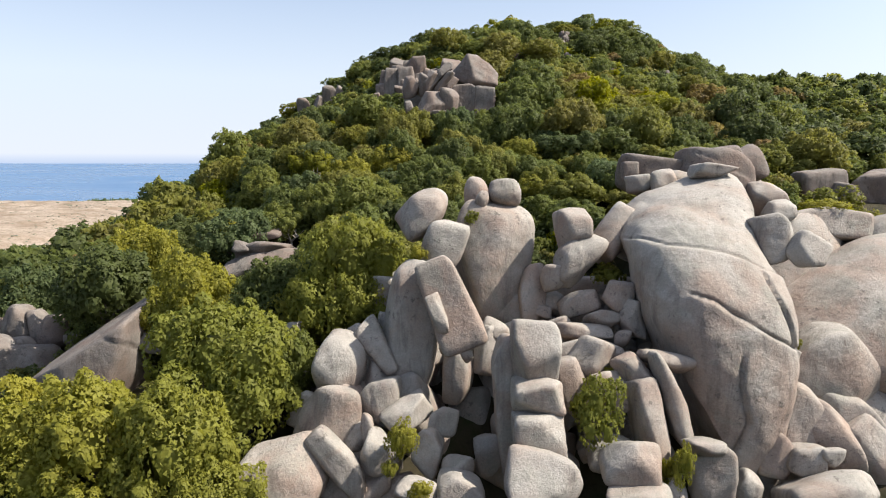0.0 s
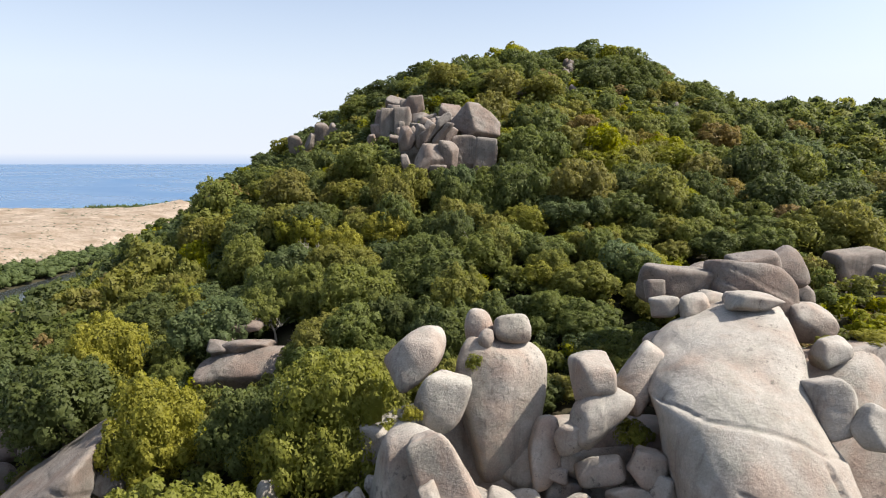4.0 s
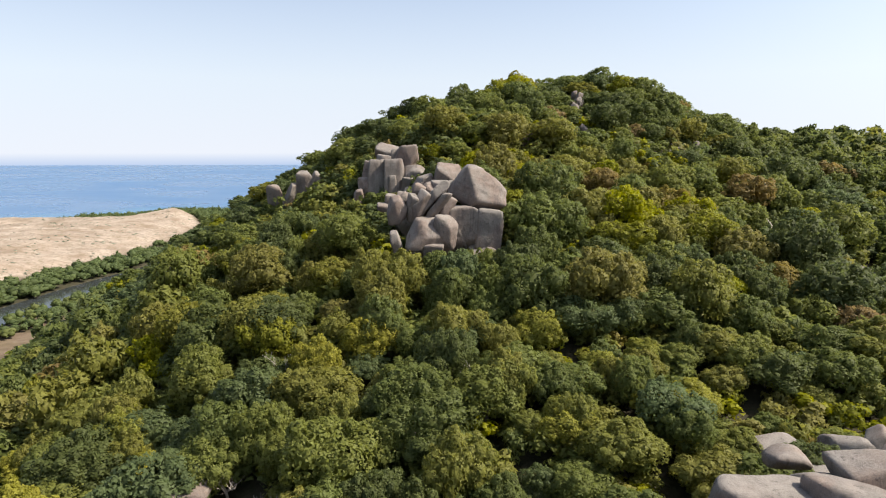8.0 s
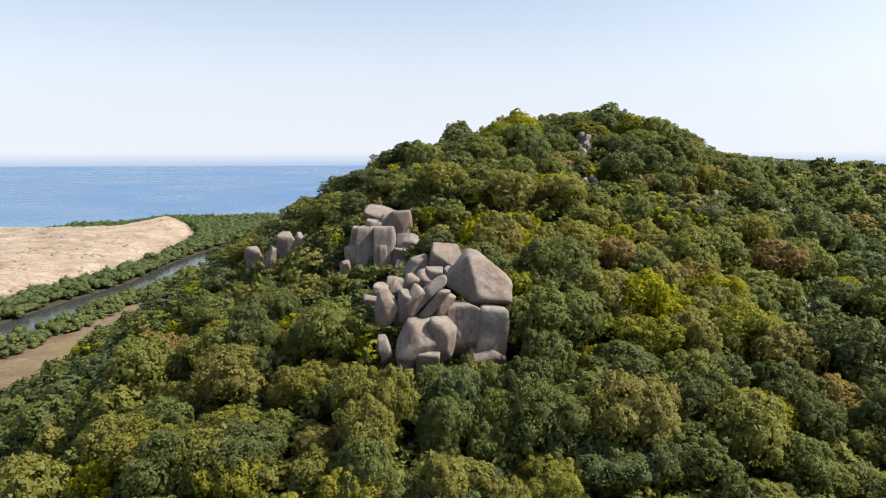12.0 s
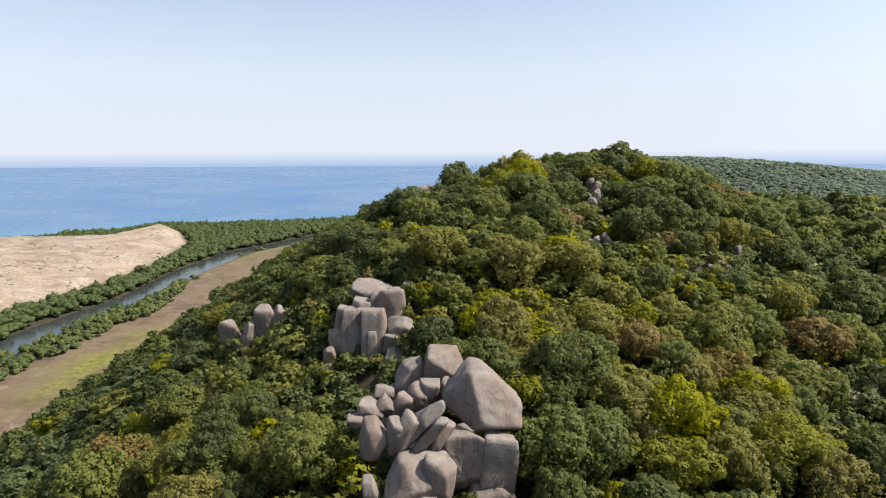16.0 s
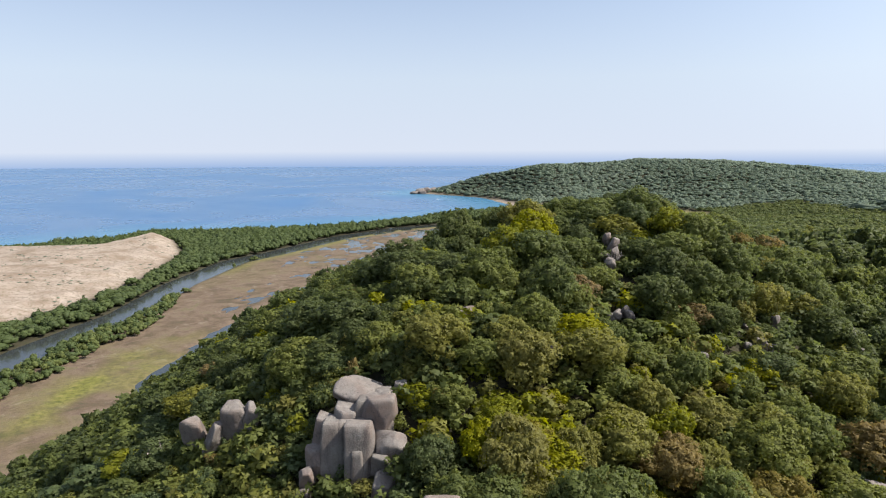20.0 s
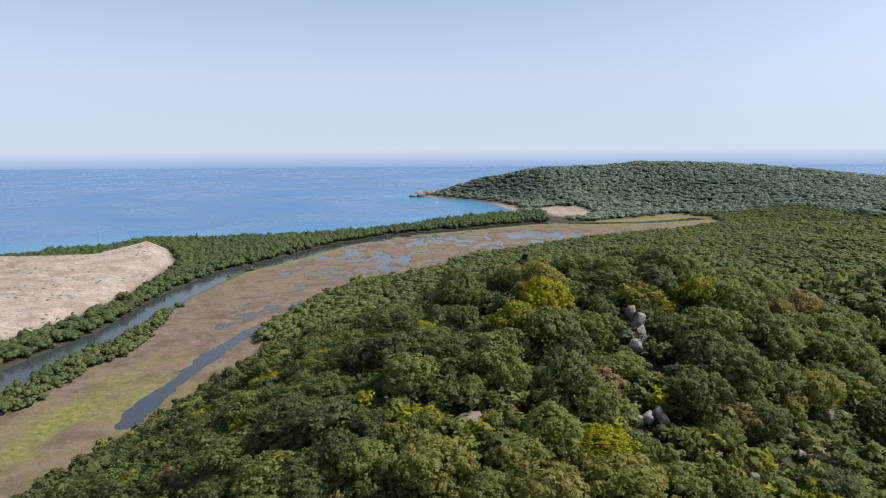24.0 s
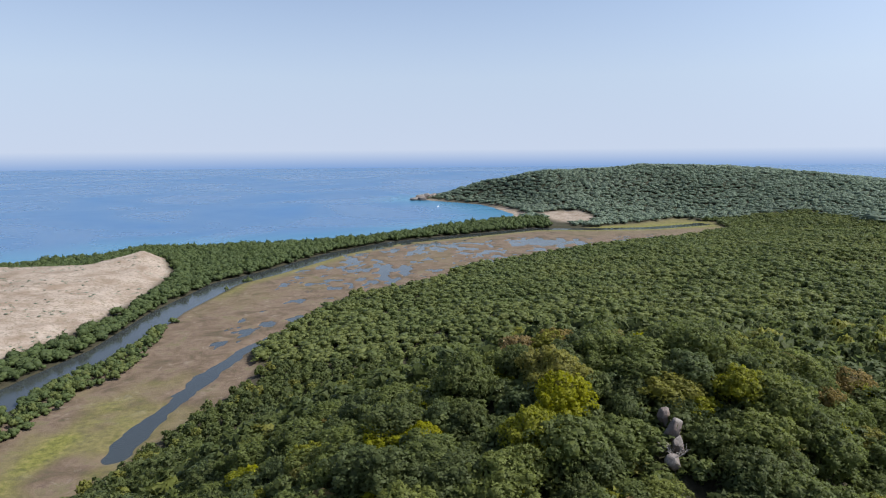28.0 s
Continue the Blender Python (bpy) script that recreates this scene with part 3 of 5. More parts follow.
def dome():
    """The great granite dome: one body lofted through level sections, parted by curved joints into sheets that stand proud of one another."""
    # height, middle, half width and front of each section, from the top down
    rows = np.array([(61.6, 18.2, 0.5, 42.0), (61.3, 17.9, 1.4, 41.0), (60.9, 17.1, 2.2, 39.8), (60.3, 16.1, 3.1, 38.2), (59.6, 15.4, 3.6, 36.8), (58.8, 14.9, 3.9, 35.5), (57.9, 14.6, 4.0, 34.5), (56.8, 14.8, 3.95, 33.4), (55.3, 14.9, 3.9, 32.1), (53.8, 15.0, 3.7, 31.4), (52.1, 15.3, 3.3, 31.2), (50.3, 15.4, 2.9, 31.2), (48.4, 15.6, 2.3, 31.4), (46.0, 16.1, 1.8, 32.0), (43.4, 16.5, 1.6, 32.5)])[::-1]
    joints = (((9.7, 58.0), (12.1, 58.0), (13.9, 57.8), (15.7, 57.5), (18.5, 56.4)), ((10.9, 54.4), (12.5, 55.6), (13.7, 55.3), (14.7, 54.7), (15.8, 54.1), (18.6, 52.6)), ((10.4, 53.9), (11.0, 53.2), (12.6, 51.2), (14.6, 47.8), (15.6, 45.6)))
    levels, around = 200, 230
    z = 43.4 + 18.2 * (1 - (1 - np.linspace(0, 1, levels)) ** 1.3)
    kernel = np.hanning(9) / np.hanning(9).sum()
    middle, half, front = (np.convolve(np.pad(np.interp(z, rows[:, 0], rows[:, k]), 4, "edge"), kernel, "valid") for k in (1, 2, 3))
    half[-1] = 0.05
    ang = np.linspace(0, 2 * math.pi, around, endpoint=False)
    power = 0.78
    cx, cy = np.sign(np.cos(ang)) * np.abs(np.cos(ang)) ** power, np.sign(np.sin(ang)) * np.abs(np.sin(ang)) ** power
    deep = np.minimum(4.2, 0.9 * half + 0.9)
    x = middle[:, None] + half[:, None] * cx
    y = (front + deep)[:, None] - deep[:, None] * cy
    zz = np.repeat(z[:, None], around, 1)
    p = np.stack([x, y, zz], 2).reshape(-1, 3)
    out = np.stack([np.tile(cx, (levels, 1)) * 0.8, -np.tile(cy, (levels, 1)), np.repeat(smooth(z, 55, 62)[:, None] * 1.2, around, 1)], 2).reshape(-1, 3)
    out /= np.linalg.norm(out, axis=1)[:, None]
    jig = 0.16 * wobble(p * 0.7, 11) + 0.05 * wobble(p * 3, 12)
    push = 0.2 * wobble(p * 0.3, 21) + 0.1 * wobble(p * 0.8, 22) + 0.03 * wobble(p * 2.4, 23) + 0.012 * wobble(p * 6, 24)
    above = [p[:, 2] - np.interp(p[:, 0], [a for a, _ in j], [b for _, b in j]) + jig for j in joints]
    face = smooth(-out[:, 1], -0.1, 0.3)
    push = push - face * (0.2 * smooth(above[0], -0.02, 0.08) + 0.3 * np.exp(-((above[0] / 0.06) ** 2)))
    lower = smooth(p[:, 0], 12.3, 13.2) * (1 - smooth(above[1], -0.12, 0.02))
    push = push + face * (0.24 * lower - 0.28 * np.exp(-((above[1] / 0.06) ** 2)) * smooth(p[:, 0], 12.3, 13.2))
    left = (1 - smooth(above[2], -0.3, 0.05)) * (1 - smooth(p[:, 0], 14.5, 15.5))
    push = push - 0.75 * face * left
    crack = p[:, 0] - np.interp(p[:, 2], [44, 47, 49.5, 51.5, 53.5], [14.9, 14.6, 15.2, 14.6, 14.8]) + jig
    push = push - face * (0.26 * np.exp(-((crack / 0.07) ** 2)) - 0.14 * smooth(crack, -0.05, 0.1) * (1 - smooth(crack, 0.3, 1.6))) * (1 - smooth(p[:, 2], 52.5, 53.6))
    flake = p[:, 0] - np.interp(p[:, 2], [52.5, 54, 55.5, 57], [18.0, 17.6, 17.0, 16.7]) + jig
    push = push + face * (0.2 * smooth(flake, -0.05, 0.1) - 0.3 * np.exp(-((flake / 0.06) ** 2))) * smooth(p[:, 2], 52.3, 53.2) * (1 - smooth(p[:, 2], 56.4, 57))
    p = p + out * push[:, None]
    ids = np.arange(levels * around).reshape(levels, around)
    quads = np.stack([ids[:-1], np.roll(ids, -1, 1)[:-1], np.roll(ids, -1, 1)[1:], ids[1:]], 2).reshape(-1, 4)[:, ::-1]
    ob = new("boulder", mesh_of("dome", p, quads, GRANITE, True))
    for a, b, r in ((15, 36, 3.5), (17, 40, 3.5), (16, 34, 3.0)):
        TAKEN.append((a, b, 52.0, r))
    return tagged(ob, "huge smooth pinkish-grey granite dome split by curved joints", "boulder", "granite boulders")


def rock_at(x, y, a, b, c, lean=0.0, box=2.8, sink=0.35, **more):
    """A boulder half sunk in the ground."""
    boulder(x, y, float(ground_z(x, y)[0]) + (1 - sink * 2) * c, a, b, c, lean, box, "grey granite boulder half sunk in the wooded slope", "boulders of the slope", **more)


# ---- the outcrop nearest the start, the dome, the rocks of the slope and the upper tors

boulder(3.2, 42.4, 55.9, 2.39, 2.27, 3.93, -3, 2.6, taper=0.16, back=8, cracks=0, facets=8, planes=((-0.3, -0.9, 0.3, 0.86), (0.1, -0.3, 0.95, 0.92)), label="tall egg-shaped granite boulder stained by dark lichen")
boulder(2.1, 42.8, 60.3, 0.78, 0.78, 1.03, 4, 2.1, cracks=0, label="small round boulder balanced on the egg-shaped boulder")
boulder(2.4, 41.6, 60.0, 0.40, 0.40, 0.52, 0, 2.1, cracks=0, label="small round boulder balanced on the egg-shaped boulder")
boulder(3.9, 42.4, 60.3, 0.99, 0.99, 0.77, -4, 2.15, cracks=0, label="small round boulder balanced on the egg-shaped boulder")
boulder(-1.3, 41.2, 59.2, 1.67, 1.33, 1.13, 38, 2.35, cracks=0, label="leaning pale granite boulder perched on top of the outcrop")
boulder(-0.1, 39.6, 57.2, 1.21, 1.09, 1.63, -18, 2.6, back=8, cracks=1)
boulder(0.3, 35.6, 54.6, 1.20, 1.11, 2.47, 22, 2.9, back=10, cracks=0, facets=2, taper=-0.08, label="long flat granite slab leaning against the egg-shaped boulder")
boulder(-0.3, 34.4, 54.3, 0.37, 0.47, 1.05, 24, 3.0, back=10, cracks=0)
boulder(0.2, 35.0, 52.5, 0.51, 0.46, 0.60, 8, 3.0, cracks=0)
boulder(1.2, 34.4, 52.1, 0.33, 0.30, 0.53, 14, 2.9, cracks=0)
boulder(-2.1, 38.0, 52.2, 1.81, 1.84, 4.09, -4, 2.4, taper=-0.2, back=8, cracks=0, facets=9, label="tall pointed pinkish granite boulder of the rocky outcrop")
boulder(-4.0, 36.8, 51.7, 0.67, 0.77, 1.70, 30, 2.5, cracks=0, label="orange-tinged granite boulder leaning beside the tall pointed one")
boulder(-6.0, 36.0, 50.8, 1.37, 1.30, 1.83, -4, 2.5, taper=-0.06, cracks=0, back=6)
boulder(-6.5, 34.6, 47.8, 1.73, 1.56, 2.14, -8, 2.5, taper=-0.1, back=10, cracks=0)
boulder(-5.4, 31.8, 46.9, 0.84, 0.93, 2.07, 42, 2.5, cracks=0, label="long granite boulder sloping across the foot of the outcrop")
boulder(-8.1, 31.4, 46.3, 1.99, 1.79, 1.99, 14, 2.5, back=14, cracks=1)
boulder(-3.6, 34.8, 49.0, 1.22, 1.09, 1.27, 10, 2.6, cracks=1)
boulder(-2.0, 34.0, 48.8, 0.86, 0.86, 1.21, -58, 2.7, cracks=0)
boulder(-0.1, 33.8, 48.4, 0.73, 0.66, 0.74, -14, 2.8, cracks=0)
boulder(-0.9, 32.6, 47.2, 0.79, 0.71, 1.17, -8, 2.9, cracks=0)
boulder(-3.5, 32.2, 47.4, 0.79, 0.71, 1.13, -10, 2.6, cracks=0)
boulder(-4.1, 33.0, 48.4, 0.31, 0.34, 0.75, 14, 2.7, cracks=0)
boulder(0.7, 31.0, 47.1, 0.79, 0.71, 0.61, 6, 2.6, cracks=0)
boulder(0.8, 29.8, 46.7, 1.07, 0.96, 0.83, 0, 2.6, cracks=0)
boulder(-1.3, 29.6, 46.6, 1.01, 0.91, 0.68, -12, 2.6, cracks=0)
boulder(0.8, 37.0, 49.7, 0.87, 0.78, 1.50, -4, 2.8, back=6, cracks=0)
boulder(2.5, 37.4, 51.3, 0.69, 0.62, 1.35, -14, 2.8, cracks=0)
boulder(3.1, 38.0, 52.4, 0.83, 0.67, 0.58, -24, 2.8, cracks=0)
boulder(4.5, 31.2, 53.2, 1.10, 0.99, 1.44, -2, 3.1, back=8, cracks=0, label="squarish pale granite block on top of a stack")
boulder(4.6, 30.6, 51.1, 1.22, 1.09, 0.92, -3, 3.2, back=4, cracks=0, label="squarish granite block in the middle of a stack")
boulder(4.6, 30.0, 49.2, 1.19, 1.07, 1.25, 4, 3.0, back=6, cracks=1, label="squarish granite block at the foot of a stack")
boulder(3.4, 33.0, 50.0, 0.72, 1.51, 3.37, 5, 2.9, back=4, cracks=1)
boulder(5.5, 40.0, 54.1, 0.79, 0.81, 1.80, 4, 2.5, cracks=0)
boulder(4.5, 28.0, 48.1, 1.69, 1.35, 1.23, -14, 2.7, back=18, cracks=1)
boulder(1.7, 38.6, 46.4, 1.47, 1.03, 1.85, 0, 2.7, cracks=1)
boulder(-1.3, 37.6, 46.1, 1.60, 0.96, 2.14, 0, 2.7, cracks=1)
boulder(2.5, 33.8, 46.5, 0.72, 0.58, 1.04, 12, 2.8, cracks=0)
boulder(7.9, 40.0, 58.3, 1.05, 1.06, 1.33, 0, 2.3)
boulder(8.0, 39.2, 56.6, 1.07, 1.08, 1.69, -35, 2.4)
boulder(6.9, 39.0, 55.5, 1.03, 0.79, 0.76, 15, 2.3)
boulder(10.7, 41.0, 58.1, 1.06, 1.13, 1.89, -45, 2.6)
boulder(7.9, 36.0, 52.9, 1.53, 0.89, 0.52, 2, 2.6)
boulder(9.2, 37.0, 53.3, 0.97, 0.68, 0.47, -10, 2.5)
boulder(6.9, 34.5, 52.0, 0.69, 0.66, 0.63, 15, 2.3)
boulder(7.9, 33.8, 52.0, 1.02, 0.90, 1.24, -38, 2.4)
boulder(10.1, 37.5, 54.6, 0.81, 0.83, 0.85, -5, 3.2)
boulder(10.8, 36.8, 53.5, 0.84, 0.89, 0.94, -15, 3.2)
boulder(10.0, 35.5, 52.6, 0.49, 0.46, 0.42, -0, 2.3)
boulder(8.2, 38.5, 53.9, 1.17, 0.92, 0.72, 10, 2.4)
boulder(6.7, 37.0, 52.9, 0.73, 0.56, 0.43, 20, 2.4)
boulder(9.2, 34.5, 52.0, 0.57, 0.54, 0.51, -20, 2.4)
boulder(10.1, 34.0, 51.7, 0.44, 0.49, 0.54, 20, 2.4)
boulder(8.7, 32.5, 50.7, 0.88, 0.87, 1.07, 20, 2.4)
boulder(6.9, 33.2, 50.4, 0.77, 1.04, 1.72, 15, 2.5)
boulder(10.1, 32.2, 50.9, 0.85, 1.00, 1.83, 28, 2.6)
boulder(10.2, 31.0, 49.7, 0.78, 0.99, 1.95, 12, 2.6)
boulder(11.5, 31.6, 50.6, 0.52, 1.12, 2.44, 18, 2.6)
boulder(8.7, 28.5, 48.6, 1.29, 1.04, 1.04, -0, 2.4)
boulder(8.7, 27.5, 47.5, 1.44, 0.96, 0.64, -0, 2.5)
boulder(11.5, 32.5, 52.3, 1.38, 0.80, 0.46, -18, 2.6)

dome()
boulder(18.6, 36.6, 58.1, 0.98, 0.88, 1.34, 12, 3.1, back=12, cracks=0)
boulder(19.8, 35.2, 57.6, 0.83, 0.66, 0.97, -34, 2.9, cracks=0, label="small wedge-shaped granite block resting against the round boulder")
boulder(26.6, 38.8, 52.8, 6.53, 3.92, 5.01, 8, 2.4, back=14, cracks=0, facets=8, planes=((-0.5, -0.5, 0.7, 0.76), (0.1, -0.62, 0.78, 0.76)), label="very large smooth granite boulder with a pale top and pink flank")
boulder(25.1, 43.8, 58.1, 2.77, 1.66, 0.95, -6, 2.6, back=16, cracks=0)
boulder(30.5, 43.5, 56.9, 2.84, 2.27, 1.77, -14, 2.6, back=20, cracks=1)
boulder(21.8, 35.4, 50.8, 2.19, 1.75, 2.35, 42, 2.8, back=10, cracks=0, label="grey-green granite slab wedged below the round boulder")
boulder(28.0, 36.5, 46.7, 3.10, 2.48, 3.75, 20, 2.8, back=6, cracks=1)
boulder(18.7, 33.0, 49.0, 1.00, 0.90, 1.73, -12, 2.9, back=14, cracks=0)
boulder(20.2, 32.6, 48.2, 1.02, 1.02, 2.21, 36, 2.9, back=14, cracks=0, label="long granite slab leaning in a stack of blocks")
boulder(21.9, 33.6, 48.8, 0.96, 0.96, 1.81, 36, 2.9, back=14, cracks=0, label="long granite slab leaning in a stack of blocks")
boulder(22.7, 32.6, 46.9, 1.44, 1.30, 2.22, 34, 2.8, back=12, cracks=0)
boulder(18.0, 31.0, 47.6, 0.82, 0.74, 0.71, 6, 3.2, back=10, cracks=0)
boulder(16.8, 31.6, 47.8, 0.62, 0.62, 1.13, -8, 3.2, back=8, cracks=0)
boulder(19.1, 30.6, 48.0, 0.55, 0.49, 0.44, 0, 2.8, cracks=0)
boulder(18.6, 29.4, 46.5, 2.14, 1.50, 1.23, 6, 2.7, back=20, cracks=0)
boulder(12.8, 29.6, 47.7, 0.93, 0.84, 1.39, 4, 3.2, back=6, cracks=0)
boulder(12.3, 29.2, 49.2, 0.89, 0.80, 0.42, -10, 2.6, cracks=0)
boulder(15.2, 30.6, 46.3, 0.72, 0.65, 0.92, 0, 3.0, cracks=0)
boulder(17.5, 42.8, 61.8, 1.30, 1.04, 0.48, 2, 2.7, back=4, facets=5, cracks=0, label="flat granite slab lying on top of the dome")
boulder(13.1, 41.0, 57.3, 2.04, 1.48, 1.67, 30, 2.6)
boulder(10.7, 29.5, 46.8, 0.90, 0.82, 0.75, -0, 2.6)
boulder(8.3, 31.0, 48.0, 1.05, 0.98, 0.90, -10, 2.6)

boulder(0.1, 42.5, 48.9, 4.98, 2.80, 6.31, 0, 2.7)
boulder(6.5, 41.5, 49.2, 5.67, 2.64, 4.91, -0, 2.7)
boulder(11.1, 42.0, 50.7, 5.02, 2.20, 3.86, -0, 2.7)
boulder(4.1, 39.0, 43.0, 7.91, 1.95, 3.01, -0, 2.7)
boulder(-5.5, 38.0, 45.7, 3.60, 1.80, 3.60, 0, 2.7)
boulder(21.3, 42.0, 49.9, 7.55, 4.08, 8.81, 0, 2.7)
boulder(21.9, 36.0, 45.6, 6.26, 2.82, 5.08, -0, 2.7)
boulder(-7.1, 34.0, 44.5, 3.69, 1.57, 2.69, -0, 2.7)

boulder(9.8, 38.5, 50.8, 0.51, 0.56, 0.60, 3, 3.3)
boulder(4.9, 37.8, 50.2, 1.08, 0.97, 0.87, -33, 3.3)
boulder(-5.7, 36.9, 47.7, 2.22, 2.24, 2.26, -26, 2.9)
boulder(-2.3, 32.6, 45.0, 0.79, 0.75, 0.71, 20, 3.1)
boulder(4.4, 39.0, 50.8, 1.24, 1.38, 1.52, 27, 2.8)
boulder(2.1, 39.4, 51.6, 0.47, 0.43, 0.39, -26, 3.3)
boulder(-3.6, 37.1, 49.2, 1.61, 1.54, 1.47, -14, 2.6)
boulder(11.0, 38.2, 51.0, 0.64, 0.64, 0.64, 5, 3.1)
boulder(11.4, 36.7, 49.7, 0.82, 0.90, 0.99, 6, 2.6)
boulder(-6.6, 35.6, 47.0, 1.98, 1.88, 1.79, 8, 3.2)
boulder(-1.7, 38.2, 50.2, 0.96, 1.02, 1.08, 9, 2.5)
boulder(-1.9, 37.1, 49.3, 0.62, 0.61, 0.59, -24, 2.8)
boulder(6.5, 34.2, 45.6, 0.86, 0.92, 0.98, -8, 3.2)
boulder(13.4, 40.1, 51.1, 1.86, 1.85, 1.84, -27, 2.9)
boulder(-0.7, 37.9, 51.0, 0.71, 0.74, 0.76, 26, 3.1)
boulder(11.0, 41.4, 51.9, 1.27, 1.24, 1.21, -27, 3)
boulder(10.9, 34.0, 46.0, 0.96, 0.81, 0.67, -29, 3)
boulder(4.5, 34.8, 45.8, 2.08, 1.99, 1.90, -31, 3.2)
boulder(-3.3, 39.3, 52.4, 0.84, 0.69, 0.57, -14, 2.8)
boulder(-2.8, 31.9, 44.5, 0.77, 0.75, 0.72, 2, 3.3)
boulder(-4.3, 33.3, 43.8, 1.62, 1.25, 0.97, 5, 3.4)
boulder(5.4, 33.1, 45.9, 0.83, 0.72, 0.63, -7, 3.2)
boulder(7.4, 39.1, 51.4, 0.50, 0.44, 0.39, -20, 3)
boulder(-3.2, 41.9, 53.3, 1.51, 1.43, 1.36, -1, 2.6)
boulder(-3.5, 41.5, 53.7, 0.51, 0.52, 0.53, -29, 3.1)
boulder(9.1, 36.5, 46.6, 1.30, 1.44, 1.61, -2, 3.3)
boulder(7.6, 36.4, 48.5, 0.60, 0.50, 0.43, -9, 2.6)
boulder(-3.5, 32.2, 45.5, 0.67, 0.67, 0.66, 0, 2.6)
boulder(-9.7, 33.7, 44.7, 1.28, 0.97, 0.73, -25, 3.3)
boulder(1.4, 38.6, 51.6, 1.05, 1.15, 1.27, -31, 3)
boulder(-5.0, 36.9, 47.0, 1.40, 1.26, 1.14, 11, 3.1)
boulder(-4.8, 38.8, 50.7, 0.94, 0.94, 0.93, -33, 2.9)
boulder(-2.5, 33.2, 44.9, 0.78, 0.63, 0.52, 13, 3.3)
boulder(-3.8, 37.3, 47.8, 1.71, 1.46, 1.24, -21, 2.8)
boulder(-2.4, 35.7, 48.7, 0.95, 0.89, 0.84, -10, 2.9)
boulder(10.6, 32.3, 45.6, 0.98, 1.05, 1.14, -10, 2.5)
boulder(4.1, 35.6, 47.3, 1.38, 1.24, 1.12, -28, 3)
boulder(12.3, 35.9, 48.5, 0.69, 0.66, 0.62, 28, 3.4)
boulder(-5.6, 33.8, 46.0, 0.88, 0.84, 0.80, -4, 2.8)
boulder(10.5, 40.5, 50.9, 1.97, 1.78, 1.60, 3, 2.7)
boulder(-0.7, 31.9, 45.0, 0.94, 0.90, 0.87, 21, 3.2)
boulder(8.0, 33.8, 46.6, 0.57, 0.45, 0.36, 26, 3)
boulder(-5.4, 37.3, 49.4, 1.02, 1.03, 1.04, -29, 2.9)
boulder(-3.7, 32.3, 44.3, 0.61, 0.47, 0.37, -2, 2.6)
boulder(-7.1, 35.4, 47.7, 0.80, 0.74, 0.69, -24, 3.3)
boulder(7.0, 37.1, 48.0, 1.73, 1.51, 1.32, 18, 2.6)
boulder(-1.3, 38.3, 50.4, 0.72, 0.66, 0.60, -20, 2.7)
boulder(-4.1, 34.6, 46.1, 1.70, 1.51, 1.34, -34, 3.2)
boulder(-1.7, 32.3, 44.4, 0.46, 0.39, 0.33, -22, 3.4)
boulder(-4.6, 33.9, 47.5, 0.85, 0.81, 0.78, -10, 2.9)
boulder(11.1, 34.1, 45.6, 1.56, 1.30, 1.09, 3, 3)
boulder(8.8, 34.6, 47.6, 0.86, 0.77, 0.68, -6, 2.5)
boulder(10.4, 36.2, 46.8, 1.36, 1.09, 0.87, -16, 2.6)
boulder(6.1, 37.8, 50.0, 0.45, 0.46, 0.47, -12, 3.1)
boulder(-6.0, 35.7, 48.0, 0.85, 0.89, 0.94, 8, 3)
boulder(4.6, 37.7, 49.7, 1.22, 1.25, 1.29, 10, 2.9)
boulder(12.3, 37.9, 50.8, 0.71, 0.74, 0.77, -30, 3.2)
boulder(5.4, 35.2, 48.1, 0.41, 0.45, 0.49, 5, 2.5)
boulder(-4.6, 33.2, 44.5, 0.70, 0.63, 0.57, 4, 2.8)
boulder(5.5, 36.0, 47.9, 2.18, 1.83, 1.53, 29, 3.1)
boulder(-5.3, 35.4, 49.2, 0.93, 0.79, 0.67, -32, 2.7)
boulder(9.0, 38.1, 50.0, 0.65, 0.64, 0.63, -28, 2.6)
boulder(5.4, 34.0, 45.0, 1.32, 1.30, 1.27, -23, 3.3)
boulder(5.9, 39.6, 53.2, 0.69, 0.55, 0.44, -7, 3.1)
boulder(10.4, 34.3, 45.8, 0.63, 0.66, 0.70, -5, 2.9)
boulder(5.9, 35.1, 45.4, 1.63, 1.72, 1.81, -17, 3)
boulder(6.8, 40.3, 53.6, 1.06, 0.84, 0.66, -34, 2.8)
boulder(5.3, 32.5, 45.7, 0.73, 0.75, 0.78, 17, 2.8)
boulder(-8.9, 34.1, 43.6, 1.58, 1.69, 1.80, -24, 2.8)
boulder(8.8, 34.7, 46.6, 1.04, 0.82, 0.64, -17, 3.1)
boulder(6.8, 39.9, 51.9, 0.68, 0.69, 0.70, -11, 2.9)
boulder(6.3, 40.2, 52.0, 0.76, 0.81, 0.86, -30, 2.8)
boulder(-4.1, 34.0, 46.8, 0.90, 0.81, 0.73, 11, 2.8)
boulder(-2.7, 36.8, 48.0, 2.16, 1.94, 1.75, 25, 3.3)
boulder(-4.8, 38.2, 51.1, 0.43, 0.41, 0.40, -2, 2.7)
boulder(-7.7, 35.7, 48.2, 1.06, 1.06, 1.06, -20, 2.7)
boulder(5.0, 41.7, 52.6, 1.85, 1.79, 1.74, -14, 2.5)
boulder(5.6, 37.6, 50.8, 0.94, 0.83, 0.73, 5, 3)
boulder(-4.8, 33.8, 44.7, 1.95, 1.95, 1.95, -23, 2.5)
boulder(4.1, 33.7, 47.0, 0.89, 0.74, 0.61, 9, 2.6)
boulder(-6.2, 35.7, 48.1, 0.40, 0.43, 0.47, 4, 3)
